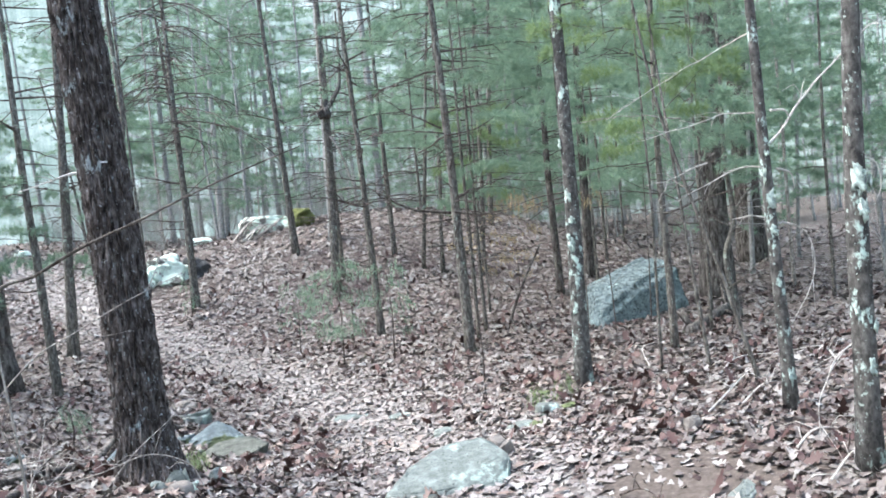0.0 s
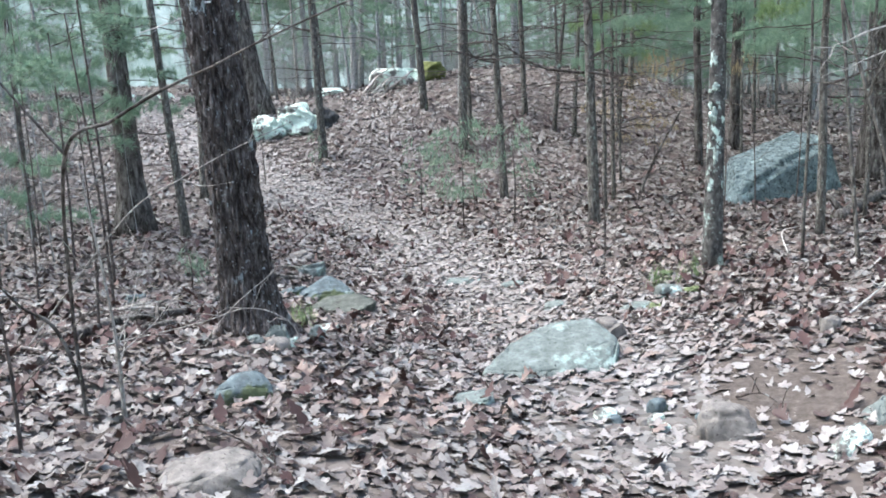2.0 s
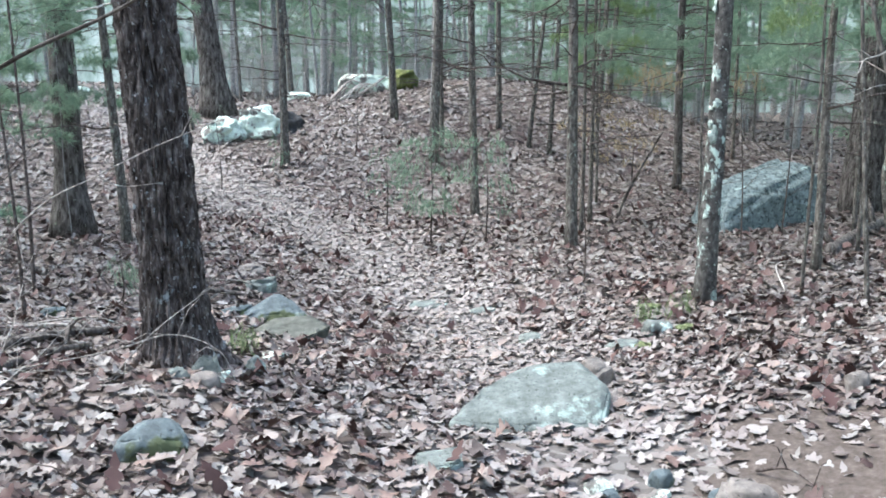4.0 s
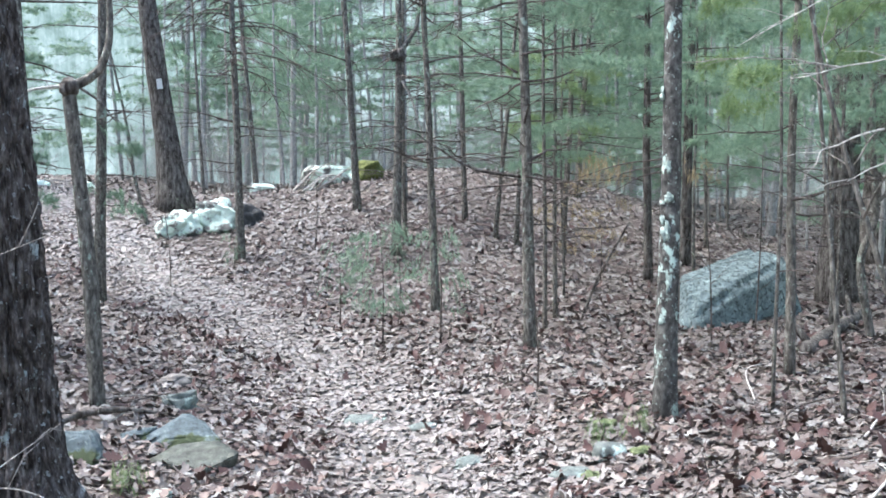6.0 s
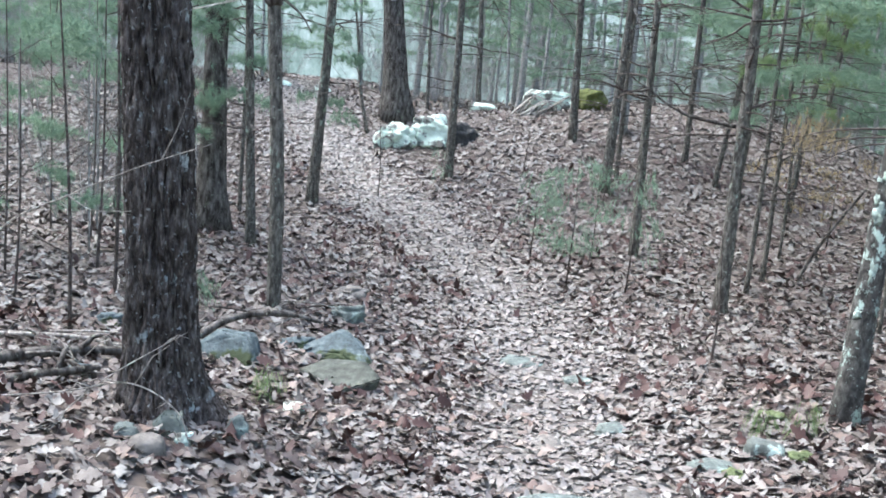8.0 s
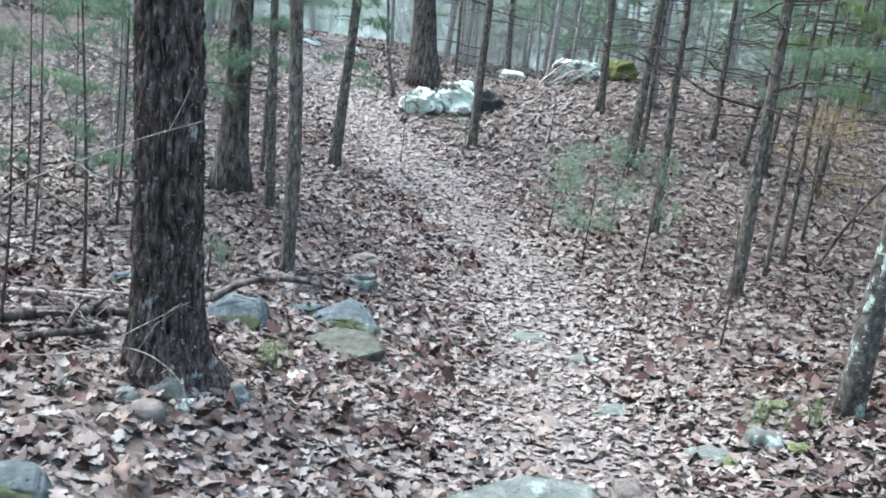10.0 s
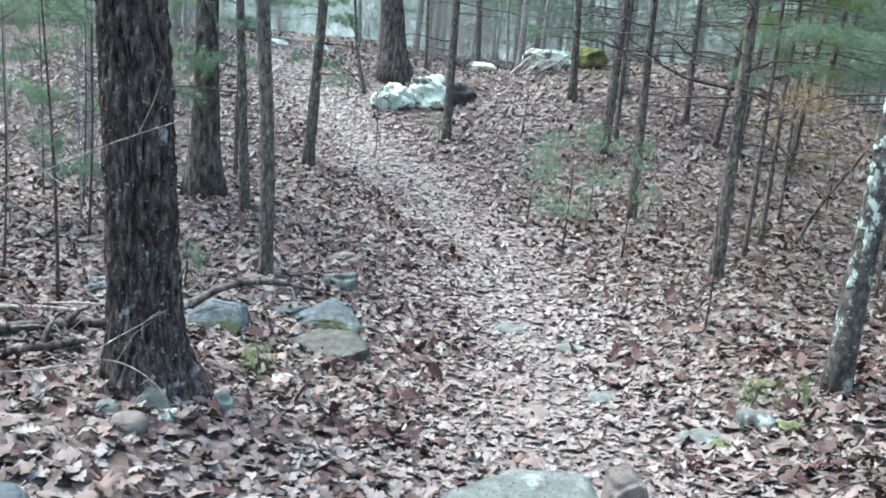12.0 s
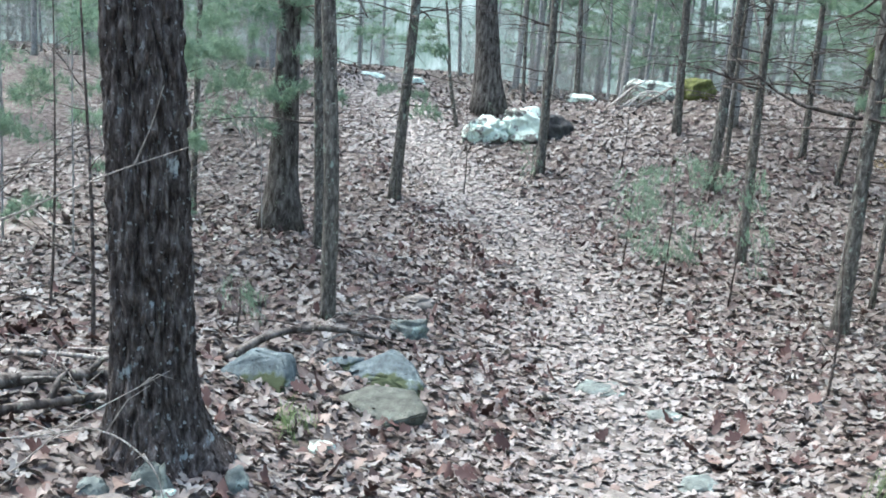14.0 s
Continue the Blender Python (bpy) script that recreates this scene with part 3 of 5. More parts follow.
hull_rock("cobble", -1.12, 3.0, [(-0.08, -0.05, -0.03), (0.07, -0.05, -0.03), (0.08, 0.04, -0.03), (-0.06, 0.05, -0.03), (-0.06, -0.02, 0.06), (-0.01, 0.01, 0.12), (0.04, -0.01, 0.1), (0.065, -0.03, 0.03)], 10, ROCK_GREEN, "pointed grey-green cobble against the oak foot", 0.01, 0.006, "stones at the oak foot")
rock("cobble", -1.04, 2.96, (0.045, 0.035, 0.035), 70, 33, ROCK_WHITE, "small pale green cobble at the oak foot", 0.15, base=ICO2, boxy=0.6, rough=0.3, group="stones at the oak foot")
rock("cobble", -0.92, 3.2, (0.05, 0.06, 0.06), 30, 21, ROCK_GREEN, "small mossy cobble at the oak root", 0.2, base=ICO2, boxy=0.6, rough=0.35, group="stones at the oak foot")
hull_rock("side_rock", -1.19, 2.14, [(-0.13, -0.09, -0.05), (0.11, -0.1, -0.05), (0.12, 0.09, -0.05), (-0.11, 0.1, -0.05), (-0.11, -0.06, 0.05), (-0.05, 0.02, 0.1), (0.06, 0.03, 0.095), (0.1, -0.06, 0.05), (0.0, -0.08, 0.07)], 0, ROCK_BLUE, "pale blue-green lichened rock in leaves", 0.01, 0.022)
hull_rock("side_rock", -1.25, 1.34, [(-0.2, -0.12, -0.06), (0.2, -0.14, -0.06), (0.2, 0.1, -0.06), (-0.16, 0.12, -0.06), (-0.17, -0.08, 0.02), (-0.08, 0.03, 0.085), (0.08, 0.04, 0.09), (0.15, -0.05, 0.06), (0.0, -0.11, 0.06), (-0.11, 0.09, 0.05), (0.17, 0.07, 0.03)], 8, ROCK_TAN, "tan and grey topped rock at the trail edge", 0.014, 0.02)
for px, py, w, tn in ((-1.8, 3.6, 0.08, 10), (-2.2, 4.7, 0.1, 30)):
    rock("stone", px, py, (w, 0.75 * w, 0.6 * w), tn, int(100 * w) + tn, ROCK_BLUE, "blue-grey stone half under leaves", 0.3, group="stones beside the trail", boxy=0.45, cuts=12, rough=0.42)
rock("flat_stone", 0.33, 5.68, (0.27, 0.2, 0.05), 5, 24, ROCK_GREEN, "flat worn stone flush with the trail", 0.85)
rock("flat_stone", 0.62, 5.3, (0.12, 0.1, 0.04), 30, 25, ROCK_GREEN, "small flat stone in the trail", 0.45, base=ICO2)
hull_rock("flat_stone", -0.26, 2.1, [(-0.11, -0.06, -0.04), (0.1, -0.08, -0.04), (0.12, 0.06, -0.04), (-0.08, 0.08, -0.04), (-0.09, -0.04, 0.02), (0.08, -0.07, 0.045), (0.11, 0.05, 0.055), (-0.05, 0.07, 0.04)], 6, ROCK_GREEN, "flat grey stone in the trail", 0.01, 0.008)
rock("lichen_stone", 1.38, 3.96, (0.11, 0.09, 0.075), 0, 27, ROCK_CAP, "small white-lichened stone in a mossy patch", 0.25, base=ICO2)
rock("cobble", 1.5, 2.3, (0.065, 0.055, 0.06), 30, 28, ROCK_TAN, "small rounded grey cobble on leaves", 0.2, base=ICO2)
hull_rock("pale_rock", 0.97, 1.32, [(-0.15, -0.07, -0.04), (0.13, -0.06, -0.04), (0.15, 0.06, -0.04), (-0.12, 0.06, -0.04), (-0.13, -0.04, 0.03), (0.0, 0.0, 0.075), (0.13, 0.02, 0.06), (0.06, -0.05, 0.05)], 30, ROCK_WHITE, "long pale lichened rock in bare dirt", 0.012, 0.01)
hull_rock("pale_rock", 1.2, 1.47, [(-0.13, -0.08, -0.04), (0.13, -0.06, -0.04), (0.13, 0.08, -0.04), (-0.1, 0.07, -0.04), (-0.11, -0.05, 0.02), (0.0, 0.0, 0.055), (0.1, 0.03, 0.05), (0.06, -0.05, 0.03)], 30, ROCK_GREEN, "grey-green lichened rock in leaves", 0.01, 0.012)
hull_rock("dirt_rock", 0.63, 1.58, [(-0.11, -0.08, -0.05), (0.12, -0.1, -0.05), (0.13, 0.08, -0.05), (-0.09, 0.1, -0.05), (-0.105, -0.06, 0.11), (-0.06, 0.04, 0.15), (0.03, 0.02, 0.145), (0.1, -0.05, 0.09), (0.12, 0.05, 0.07)], -6, ROCK_TAN, "tan dirt-covered rock in the trail", 0.02, 0.012)
rock("trail_stone", 0.27, 1.86, (0.075, 0.06, 0.05), 15, 34, ROCK_WHITE, "pale grey stone sunk in the trail", 0.5, base=ICO2)
rock("trail_stone", 0.48, 1.86, (0.07, 0.055, 0.06), 50, 35, ROCK_BLUE, "blue-grey stone sunk in the trail", 0.4, base=ICO2, boxy=0.5)
for k in range(9):
    a = random.Random(40 + k)
    rock("pebble", 0.47 + a.uniform(-0.2, 0.2), 1.74 + a.uniform(-0.14, 0.16), (a.uniform(0.03, 0.06), a.uniform(0.025, 0.05), 0.03), a.uniform(0, 180), 41 + k, (ROCK_BLUE, ROCK_WHITE, ROCK_TAN)[k % 3], "small blue-grey pebble in bare dirt", 0.25, category="pebble", group="pebbles in the trail", base=ICO2)

for k, (px, py) in enumerate([(1.58, 4.5), (1.53, 3.87), (1.17, 3.64)]):
    rock("moss_cushion", px, py, (0.09 - 0.015 * k, 0.06, 0.03), 30 * k, 70 + k, MOSS_PALE, "low yellow-green moss cushion among leaves", 0.15, category="moss", group="moss beside the lichened stone", base=ICO3, boxy=0.85, cuts=1, rough=0.4)
for k, (px, py) in enumerate([(1.11, 3.76), (0.72, 4.37), (0.38, 3.99)]):
    rock("flat_stone", px, py, (0.13, 0.1, 0.05), 40 * k, 76 + k, (ROCK_GREEN, ROCK_GREEN, ROCK_TAN)[k % 3], "flat grey-green stone showing through the leaves", 0.5, base=ICO3)

# far rocks on the mound
rock("white_boulder", -1.84, 13.42, (0.4, 0.34, 0.3), 12, 51, ROCK_WHITE, "white-lichened boulder at the foot of a large tree", 0.38, (0, -6), base=ICO4, boxy=0.85, rough=0.34, cuts=5)
rock("white_boulder", -1.28, 13.6, (0.46, 0.36, 0.36), -8, 52, ROCK_WHITE, "white-lichened boulder with a dark side", 0.33, base=ICO4, boxy=0.8, rough=0.34, cuts=5)
rock("dark_boulder", -0.82, 13.7, (0.34, 0.26, 0.27), 20, 53, ROCK_DARK, "small dark boulder beside white-lichened ones", 0.4, boxy=0.8, rough=0.3)
rock("mound_rock", 0.62, 15.45, (0.6, 0.4, 0.24), 5, 54, ROCK_WHITE, "pale lichened rock on top of the mound", 0.2, base=ICO4)
rock("mossy_rock", 1.3, 15.3, (0.3, 0.3, 0.27), 5, 55, MOSS_M, "yellow-green mossy rock on top of the mound", 0.2, boxy=0.8, rough=0.3)
rock("far_rock", -0.62, 16.6, (0.36, 0.28, 0.13), 0, 56, ROCK_WHITE, "low pale rock on the mound", 0.2)
rock("far_rock", -5.2, 18.5, (0.34, 0.28, 0.13), 0, 57, ROCK_WHITE, "pale rock beside the distant trail", 0.2)
rock("far_rock", -4.4, 19.2, (0.24, 0.2, 0.12), 40, 58, ROCK_WHITE, "pale rock beside the distant trail", 0.2)
hull_rock("grey_boulder", 4.72, 8.8, [(-1.0, -0.35, -0.3), (0.85, -0.5, -0.3), (1.0, 0.4, -0.3), (-0.7, 0.5, -0.3), (-0.95, -0.3, 0.06), (-0.66, -0.12, 0.42), (-0.3, 0.2, 0.55), (0.72, 0.12, 0.8), (0.82, -0.3, 0.68), (0.86, 0.36, 0.72), (-0.1, -0.34, 0.46), (0.86, -0.44, 0.2), (-0.4, 0.42, 0.45)], 22, ROCK_BOULDER, "large blue-grey granite boulder with pale lichen", 0.07, 0.05, cuts=7)


def flat_patch(name, x, y, rx, ry, mat, label, category, rise=0.012, seed=1):
    n, m = 36, 10
    verts, faces = [], []
    for j in range(m + 1):
        for k in range(n):
            a = 2 * math.pi * k / n
            q = 1 + 0.35 * noise.noise(Vector((math.cos(a) * 1.3, math.sin(a) * 1.3, seed)))
            u = j / m
            px, py = x + rx * u * q * math.cos(a), y + ry * u * q * math.sin(a)
            verts.append((px, py, gz(px, py) + rise * (1 - u ** 2) + 0.01 * noise.noise(Vector((px * 9, py * 9, seed))) * (1 - u) - 0.012 * u ** 4))
    for j in range(m):
        for k in range(n):
            k2 = (k + 1) % n
            faces.append((j * n + k, j * n + k2, (j + 1) * n + k2, (j + 1) * n + k))
    return tagged(new(name, mesh_of(name, verts, faces, mat)), label, category, kind="structure")


flat_patch("ground_dirt", 1.02, 1.75, 0.78, 0.68, DIRT_M, "patch of bare tan trodden dirt", "ground", 0.022, 2)

# ---- trunks, limbs, foliage ----


def bough_template(seed, needle, width, tufts, per):
    """A flat pine bough 1 m long along x: needles in tufts on side twigs, and the twigs."""
    rng = np.random.default_rng(seed)
    pos, dirs = [], []
    for k in range(tufts):
        u = 0.15 + 0.85 * rng.random() ** 0.8
        side = rng.choice((-1, 1))
        reach = rng.random() * 0.42 * (1.08 - u)
        a = side * rng.uniform(0.5, 0.9)
        pos.append((u + reach * math.cos(a), reach * math.sin(a), 0.05 * u - 0.1 * u * u + rng.normal(0, 0.025)))
        dirs.append((math.cos(a * 0.7), math.sin(a * 0.7), rng.normal(0.1, 0.15)))
    pos, dirs = np.repeat(np.array(pos), per, 0), np.repeat(np.array(dirs), per, 0)
    d = dirs * 0.7 + rng.normal(0, 0.55, dirs.shape)
    d /= np.linalg.norm(d, axis=1)[:, None]
    s = np.cross(d, rng.normal(0, 1, d.shape))
    s /= np.linalg.norm(s, axis=1)[:, None]
    ln = needle * rng.uniform(0.7, 1.2, len(d))[:, None]
    v = np.stack([pos - s * width / 2, pos + s * width / 2, pos + d * ln], 1).reshape(-1, 3)
    return v, np.arange(len(v)).reshape(-1, 3)


FINE = [bough_template(s, 0.1, 0.006, 46, 20) for s in range(4)]
SPARSE = [bough_template(60 + s, 0.075, 0.007, 16, 12) for s in range(4)]
COARSE = [bough_template(20 + s, 0.13, 0.012, 22, 11) for s in range(4)]


def foliage_mesh(name, boughs, templates, mat, seed):
    """boughs: (x, y, z, azimuth, pitch, length)."""
    rng = np.random.default_rng(seed)
    vs, ts, o = [], [], 0
    for x, y, z, az, pit, ln in boughs:
        v, t = templates[rng.integers(len(templates))]
        m = np.array(Euler((rng.uniform(-0.4, 0.4), -pit, az)).to_matrix())
        w = (v * (ln, ln if ln < 1 else 1, 1)) @ m.T + (x, y, z)
        vs.append(w)
        ts.append(t + o)
        o += len(w)
    return tri_mesh(name, np.concatenate(vs), np.concatenate(ts), mat)


def limb_mesh(name, rng, start, az, pitch, length, r, mat, twigs=5, droop=0.15, up=0.0):
    d = Vector((math.cos(az) * math.cos(pitch), math.sin(az) * math.cos(pitch), math.sin(pitch)))
    s = Vector(start)
    side = Vector((-math.sin(az), math.cos(az), 0))
    pts = []
    for i in range(7):
        u = i / 6
        pts.append(s + d * length * u + Vector((0, 0, (up - droop) * length * u * u)) + side * length * 0.06 * noise.noise(Vector((u * 2.5, az, start[2]))) + Vector((0, 0, 0.04 * length * noise.noise(Vector((u * 3, az + 5, start[2]))))))
    parts = [tube(pts, [r * (1 - 0.85 * i / 6) for i in range(7)], 5)]
    for k in range(twigs):
        i = rng.randint(1, 5)
        b = pts[i]
        sd = rng.choice((-1, 1))
        e = b + (d * rng.uniform(0.4, 0.9) + side * sd * rng.uniform(0.4, 0.9) + Vector((0, 0, rng.uniform(-0.35, 0.25) - droop))).normalized() * length * rng.uniform(0.2, 0.5)
        mid = (b + e) / 2 + Vector((0, 0, rng.uniform(-0.02, 0.04))) * length
        parts.append(tube([b, mid, e], [r * 0.4, r * 0.3, r * 0.12], 4))
    v, f = join(parts)
    return mesh_of(name, v, f, mat)


def trunk_line(lean, height, bend, seed, n):
    return [Vector((lean[0] * u * height + bend * noise.noise(Vector((u * 2.2, seed, 0))) * min(1, u * 4), lean[1] * u * height + bend * noise.noise(Vector((u * 2.2, seed, 9))) * min(1, u * 4), u * height)) for u in (i / (n - 1) for i in range(n))]


def tree(name, x, y, lean, r, height, mat, label, seed, limbs=(), limb_mat=None, boughs=(), bough_mat=None, fine=True, flare=0.35, sides=12, group="", bend=0.05, limb_len=0.8, droop=0.12, category="tree", twigs=(3, 7)):
    """A tree of its own: trunk, limbs at (from, to, count), foliage boughs at (from, to, count, length)."""
    rng = random.Random(seed)
    t = thing(name, x, y, gz(x, y), label, category, group)
    n = max(14, int(height * 5))
    line = trunk_line(lean, height, bend, seed, n)
    radii = []
    for i, p in enumerate(line):
        u = i / (n - 1)
        radii.append(r * (1 - 0.72 * u) * (1 + flare * math.exp(-p.z / (2.2 * r + 0.03))) * (1 + 0.05 * noise.noise(Vector((p.z * 3, seed, 3)))))
    line[0] = line[0] - Vector((0, 0, 0.12))
    v, f = tube(line, radii, sides, 0.12, seed)
    child("trunk", mesh_of("trunk", v, f, mat), t)

    def on(z):
        q = z / height * (n - 1)
        k = min(int(q), n - 2)
        return line[k].lerp(line[k + 1], q - k), radii[k]

    for z0, z1, count in limbs:
        for _ in range(count):
            z = rng.uniform(z0, z1)
            p, rr = on(z)
            ln = limb_len * rng.uniform(0.45, 1.3)
            mesh = limb_mesh("limb", rng, p, rng.uniform(0, 6.28), rng.uniform(-0.1, 0.35), ln, min(rr * 0.42, 0.005 + 0.007 * ln), limb_mat or mat, rng.randint(*twigs), droop)
            child("limb", mesh, t)
    for z0, z1, count, ln in boughs:
        rows = []
        for _ in range(count):
            z = rng.uniform(z0, z1)
            p, rr = on(z)
            rows.append((p.x, p.y, p.z, rng.uniform(0, 6.28), rng.uniform(-0.15, 0.3), ln * rng.uniform(0.6, 1.3)))
        child("crown", foliage_mesh("crown", rows, FINE if fine else COARSE, bough_mat or NEEDLE, seed), t, "soft green pine needles")
    return t


# the large oak beside the trail


def build_oak():
    t = thing("oak_tree", -1.26, 3.27, gz(-1.26, 3.27), "large oak with dark furrowed bark and pale lichen flecks", "tree")
    height, rings, sides = 6.0, 300, 190
    lean = (-0.047, -0.012)
    verts, faces = [], []
    for i in range(rings):
        u = i / (rings - 1)
        z = -0.15 + (height + 0.15) * (u ** 1.25)
        cx, cy = lean[0] * z + 0.015 * math.sin(z * 1.3), lean[1] * z
        for k in range(sides):
            a = 2 * math.pi * k / sides
            r = 0.131 - 0.006 * max(z, 0)
            lobes = 0.5 + 0.5 * math.sin(a * 5 + 0.6) * math.cos(a * 2 + 1.1)
            r += (0.05 + 0.085 * lobes + 0.05 * max(0, math.cos(a + 0.3))) * math.exp(-max(z, 0) / 0.13)
            q = Vector((math.cos(a) * 5.6, math.sin(a) * 5.6, z * 4.6))
            w = noise.noise(Vector((math.cos(a) * 2, math.sin(a) * 2, z * 2.3))) * 0.5
            ridge = abs(noise.noise(Vector((q.x + w, q.y + w, q.z)))) * 2
            fine = abs(noise.noise(Vector((q.x * 2.3, q.y * 2.3, q.z * 2.6 + 4))))
            r += 0.042 * (min(ridge * 1.8, 0.5) - 0.33) + 0.024 * (fine - 0.3)
            verts.append((cx + r * math.cos(a), cy + r * math.sin(a), z))
    for i in range(rings - 1):
        for k in range(sides):
            k2 = (k + 1) % sides
            faces.append((i * sides + k, i * sides + k2, (i + 1) * sides + k2, (i + 1) * sides + k))
    faces.append(tuple((rings - 1) * sides + k for k in range(sides)))
    child("trunk", mesh_of("trunk", verts, faces, OAK_BARK), t)
    rng = random.Random(4)
    for z, az, ln in ((4.6, 0.4, 2.2), (5.1, 2.6, 2.4), (5.5, 4.4, 2.0), (5.8, 1.4, 1.8)):
        child("limb", limb_mesh("limb", rng, (lean[0] * z, lean[1] * z, z), az, 0.7, ln, 0.05, OAK_BARK, 9, -0.1), t)
    tag = mesh_of("tag", [(-0.016, 0, -0.004), (0.016, 0, -0.004), (0.016, 0, 0.004), (-0.016, 0, 0.004), (-0.016, 0.012, -0.004), (0.016, 0.012, -0.004), (0.016, 0.012, 0.004), (-0.016, 0.012, 0.004)],
                  [(0, 1, 2, 3), (5, 4, 7, 6), (4, 0, 3, 7), (1, 5, 6, 2), (3, 2, 6, 7), (4, 5, 1, 0)], BLAZE_M, False)
    ob = child("tag", tag, t, "small white tag")
    ob.matrix_basis = pose(-0.052, -0.152, 1.76, 0, 0, -10)
    return t


oak = build_oak()

# trees along the trail: name, x, y, lean, radius
tree("oak_tree", -2.97, 8.45, (0.005, 0.002), 0.138, 8, DARK_BARK, "thick dark oak with mossy flared foot", 61, ((4.5, 7.5, 7),), limb_len=1.8, flare=0.9, sides=20, droop=-0.2)
BLAZED = tree("oak_tree", -2.0, 14.65, (-0.105, -0.015), 0.2, 9, DARK_BARK, "dark leaning oak with a white trail blaze", 62, ((5, 8.5, 8),), limb_len=2.0, flare=0.75, sides=20, droop=-0.2, bend=0.02)


def blaze_mark():
    m = mesh_of("blaze", [(-0.045, 0, -0.085), (0.045, 0, -0.08), (0.045, 0, 0.085), (-0.04, 0, 0.08), (-0.045, 0.06, -0.085), (0.045, 0.06, -0.08), (0.045, 0.06, 0.085), (-0.04, 0.06, 0.08)],
                [(0, 1, 2, 3), (5, 4, 7, 6), (4, 0, 3, 7), (1, 5, 6, 2), (3, 2, 6, 7), (4, 5, 1, 0)], BLAZE_M, False)
    ob = child("blaze", m, BLAZED, "white painted trail blaze")
    ob.matrix_basis = pose(-0.178, -0.195, 2.03, 0, -6, 8)


blaze_mark()

PINES = "young pines along the trail"
THIN = "slender grey-brown young pine with dead horizontal limbs"
POLES = [
    (-2.32, 7.76, (-0.04, -0.012), 0.047, PINE_BARK), (-3.34, 10.51, (-0.002, 0), 0.028, PINE_BARK),
    (-2.56, 11.10, (0.047, 0.011), 0.076, PINE_BARK), (-1.75, 17.0, (-0.03, 0), 0.034, PINE_BARK),
    (-0.87, 12.43, (-0.007, 0), 0.064, PINE_BARK), (-0.75, 17.2, (-0.06, 0), 0.055, PINE_BARK),
    (0.96, 13.84, (-0.047, 0.003), 0.066, PINE_BARK), (1.57, 12.66, (0.004, 0), 0.037, PINE_BARK),
] + [
    (1.59, 10.19, (-0.025, 0.004), 0.057, PINE_BARK), (2.63, 13.22, (-0.013, 0.003), 0.05, PINE_BARK),
    (1.91, 7.17, (-0.016, 0.004), 0.059, PINE_BARK), (2.52, 8.65, (-0.003, 0.001), 0.026, PINE_BARK),
    (2.85, 9.3, (0.003, 0), 0.028, PINE_BARK), (5.7, 11.74, (0.021, -0.01), 0.086, DARK_BARK),
    (4.9, 14.3, (0.077, -0.026), 0.057, PINE_BARK), (1.72, 14.1, (0.022, -0.004), 0.1, HAZED_GREY_BARK),
    (2.99, 12.7, (0.104, -0.029), 0.04, PINE_BARK), (3.27, 12.49, (0.053, -0.016), 0.04, PINE_BARK),
    (4.88, 11.21, (-0.009, 0.004), 0.065, DARK_BARK), (3.93, 12.23, (0.052, -0.019), 0.049, PINE_BARK),
    (3.22, 5.19, (0.009, -0.006), 0.036, PINE_BARK), (-4.33, 9.22, (0.011, 0.005), 0.037, PINE_BARK),
]
POLE_BOUGHS = {8: (3.0, 5.0, 8, 0.7, NEEDLE), 10: (2.3, 4.5, 10, 0.7, NEEDLE), 11: (1.7, 3.4, 13, 0.6, NEEDLE), 12: (1.5, 3.2, 14, 0.65, NEEDLE_YELLOW), 20: (1.6, 3.4, 14, 0.6, NEEDLE), 18: (2.0, 5.0, 16, 0.9, NEEDLE)}
for k, (px, py, lean, r, mat) in enumerate(POLES):
    bo = POLE_BOUGHS.get(k, ())
    made = tree("young_pine", px, py, lean, r, 5.2 + 22 * r, mat, THIN, 70 + k, ((0.9, 5.0, (34 if 8 <= k <= 12 else 20) + int(120 * r)),), DEAD_TWIG, bo and (bo[:4],), bo and bo[4], sides=10, group=PINES, limb_len=1.05 if 8 <= k <= 12 else 0.85, bend=0.04, flare=0.25)
    if k == 4:
        DROOPY = made
    elif k == 10:
        SPREADING = made
    elif k == 20:
        SHADED = made

LICHENED = tree("young_pine", 1.90, 4.39, (0.013, -0.006), 0.066, 6.2, LICHEN_BARK, "young tree with pale green lichen patches on grey bark", 101, ((2.0, 4.5, 7),), DEAD_TWIG, sides=16, limb_len=0.6, bend=0.03, flare=0.3)
SLIM = tree("young_pine", 2.07, 2.21, (-0.016, 0.013), 0.036, 5.0, LICHEN_BARK, "thin lichened sapling with pale dead arching limbs", 102, ((2.2, 4.0, 5),), PALE_TWIG, sides=12, limb_len=0.5, bend=0.02)
NEAR = tree("young_pine", 1.64, 1.22, (0.032, -0.02), 0.05, 5.0, LICHEN_BARK, "young tree with white lichen beside the trail", 103, ((2.2, 4.0, 4),), PALE_TWIG, sides=14, limb_len=0.5, bend=0.02)
tree("pine_tree", 6.78, 9.64, (0.029, -0.02), 0.22, 11, DARK_BARK, "thick dark pine trunk in shade", 104, ((1.4, 4.5, 12),), DEAD_TWIG, ((3.6, 10, 70, 2.0),), sides=18, limb_len=1.2, flare=0.4)
tree("pine_tree", 9.67, 12.59, (-0.002, 0.002), 0.25, 12, DARK_BARK, "thick dark pine trunk in shade", 105, ((1.4, 4.5, 10),), DEAD_TWIG, ((3.2, 11, 70, 2.2),), sides=18, limb_len=1.3, flare=0.4)


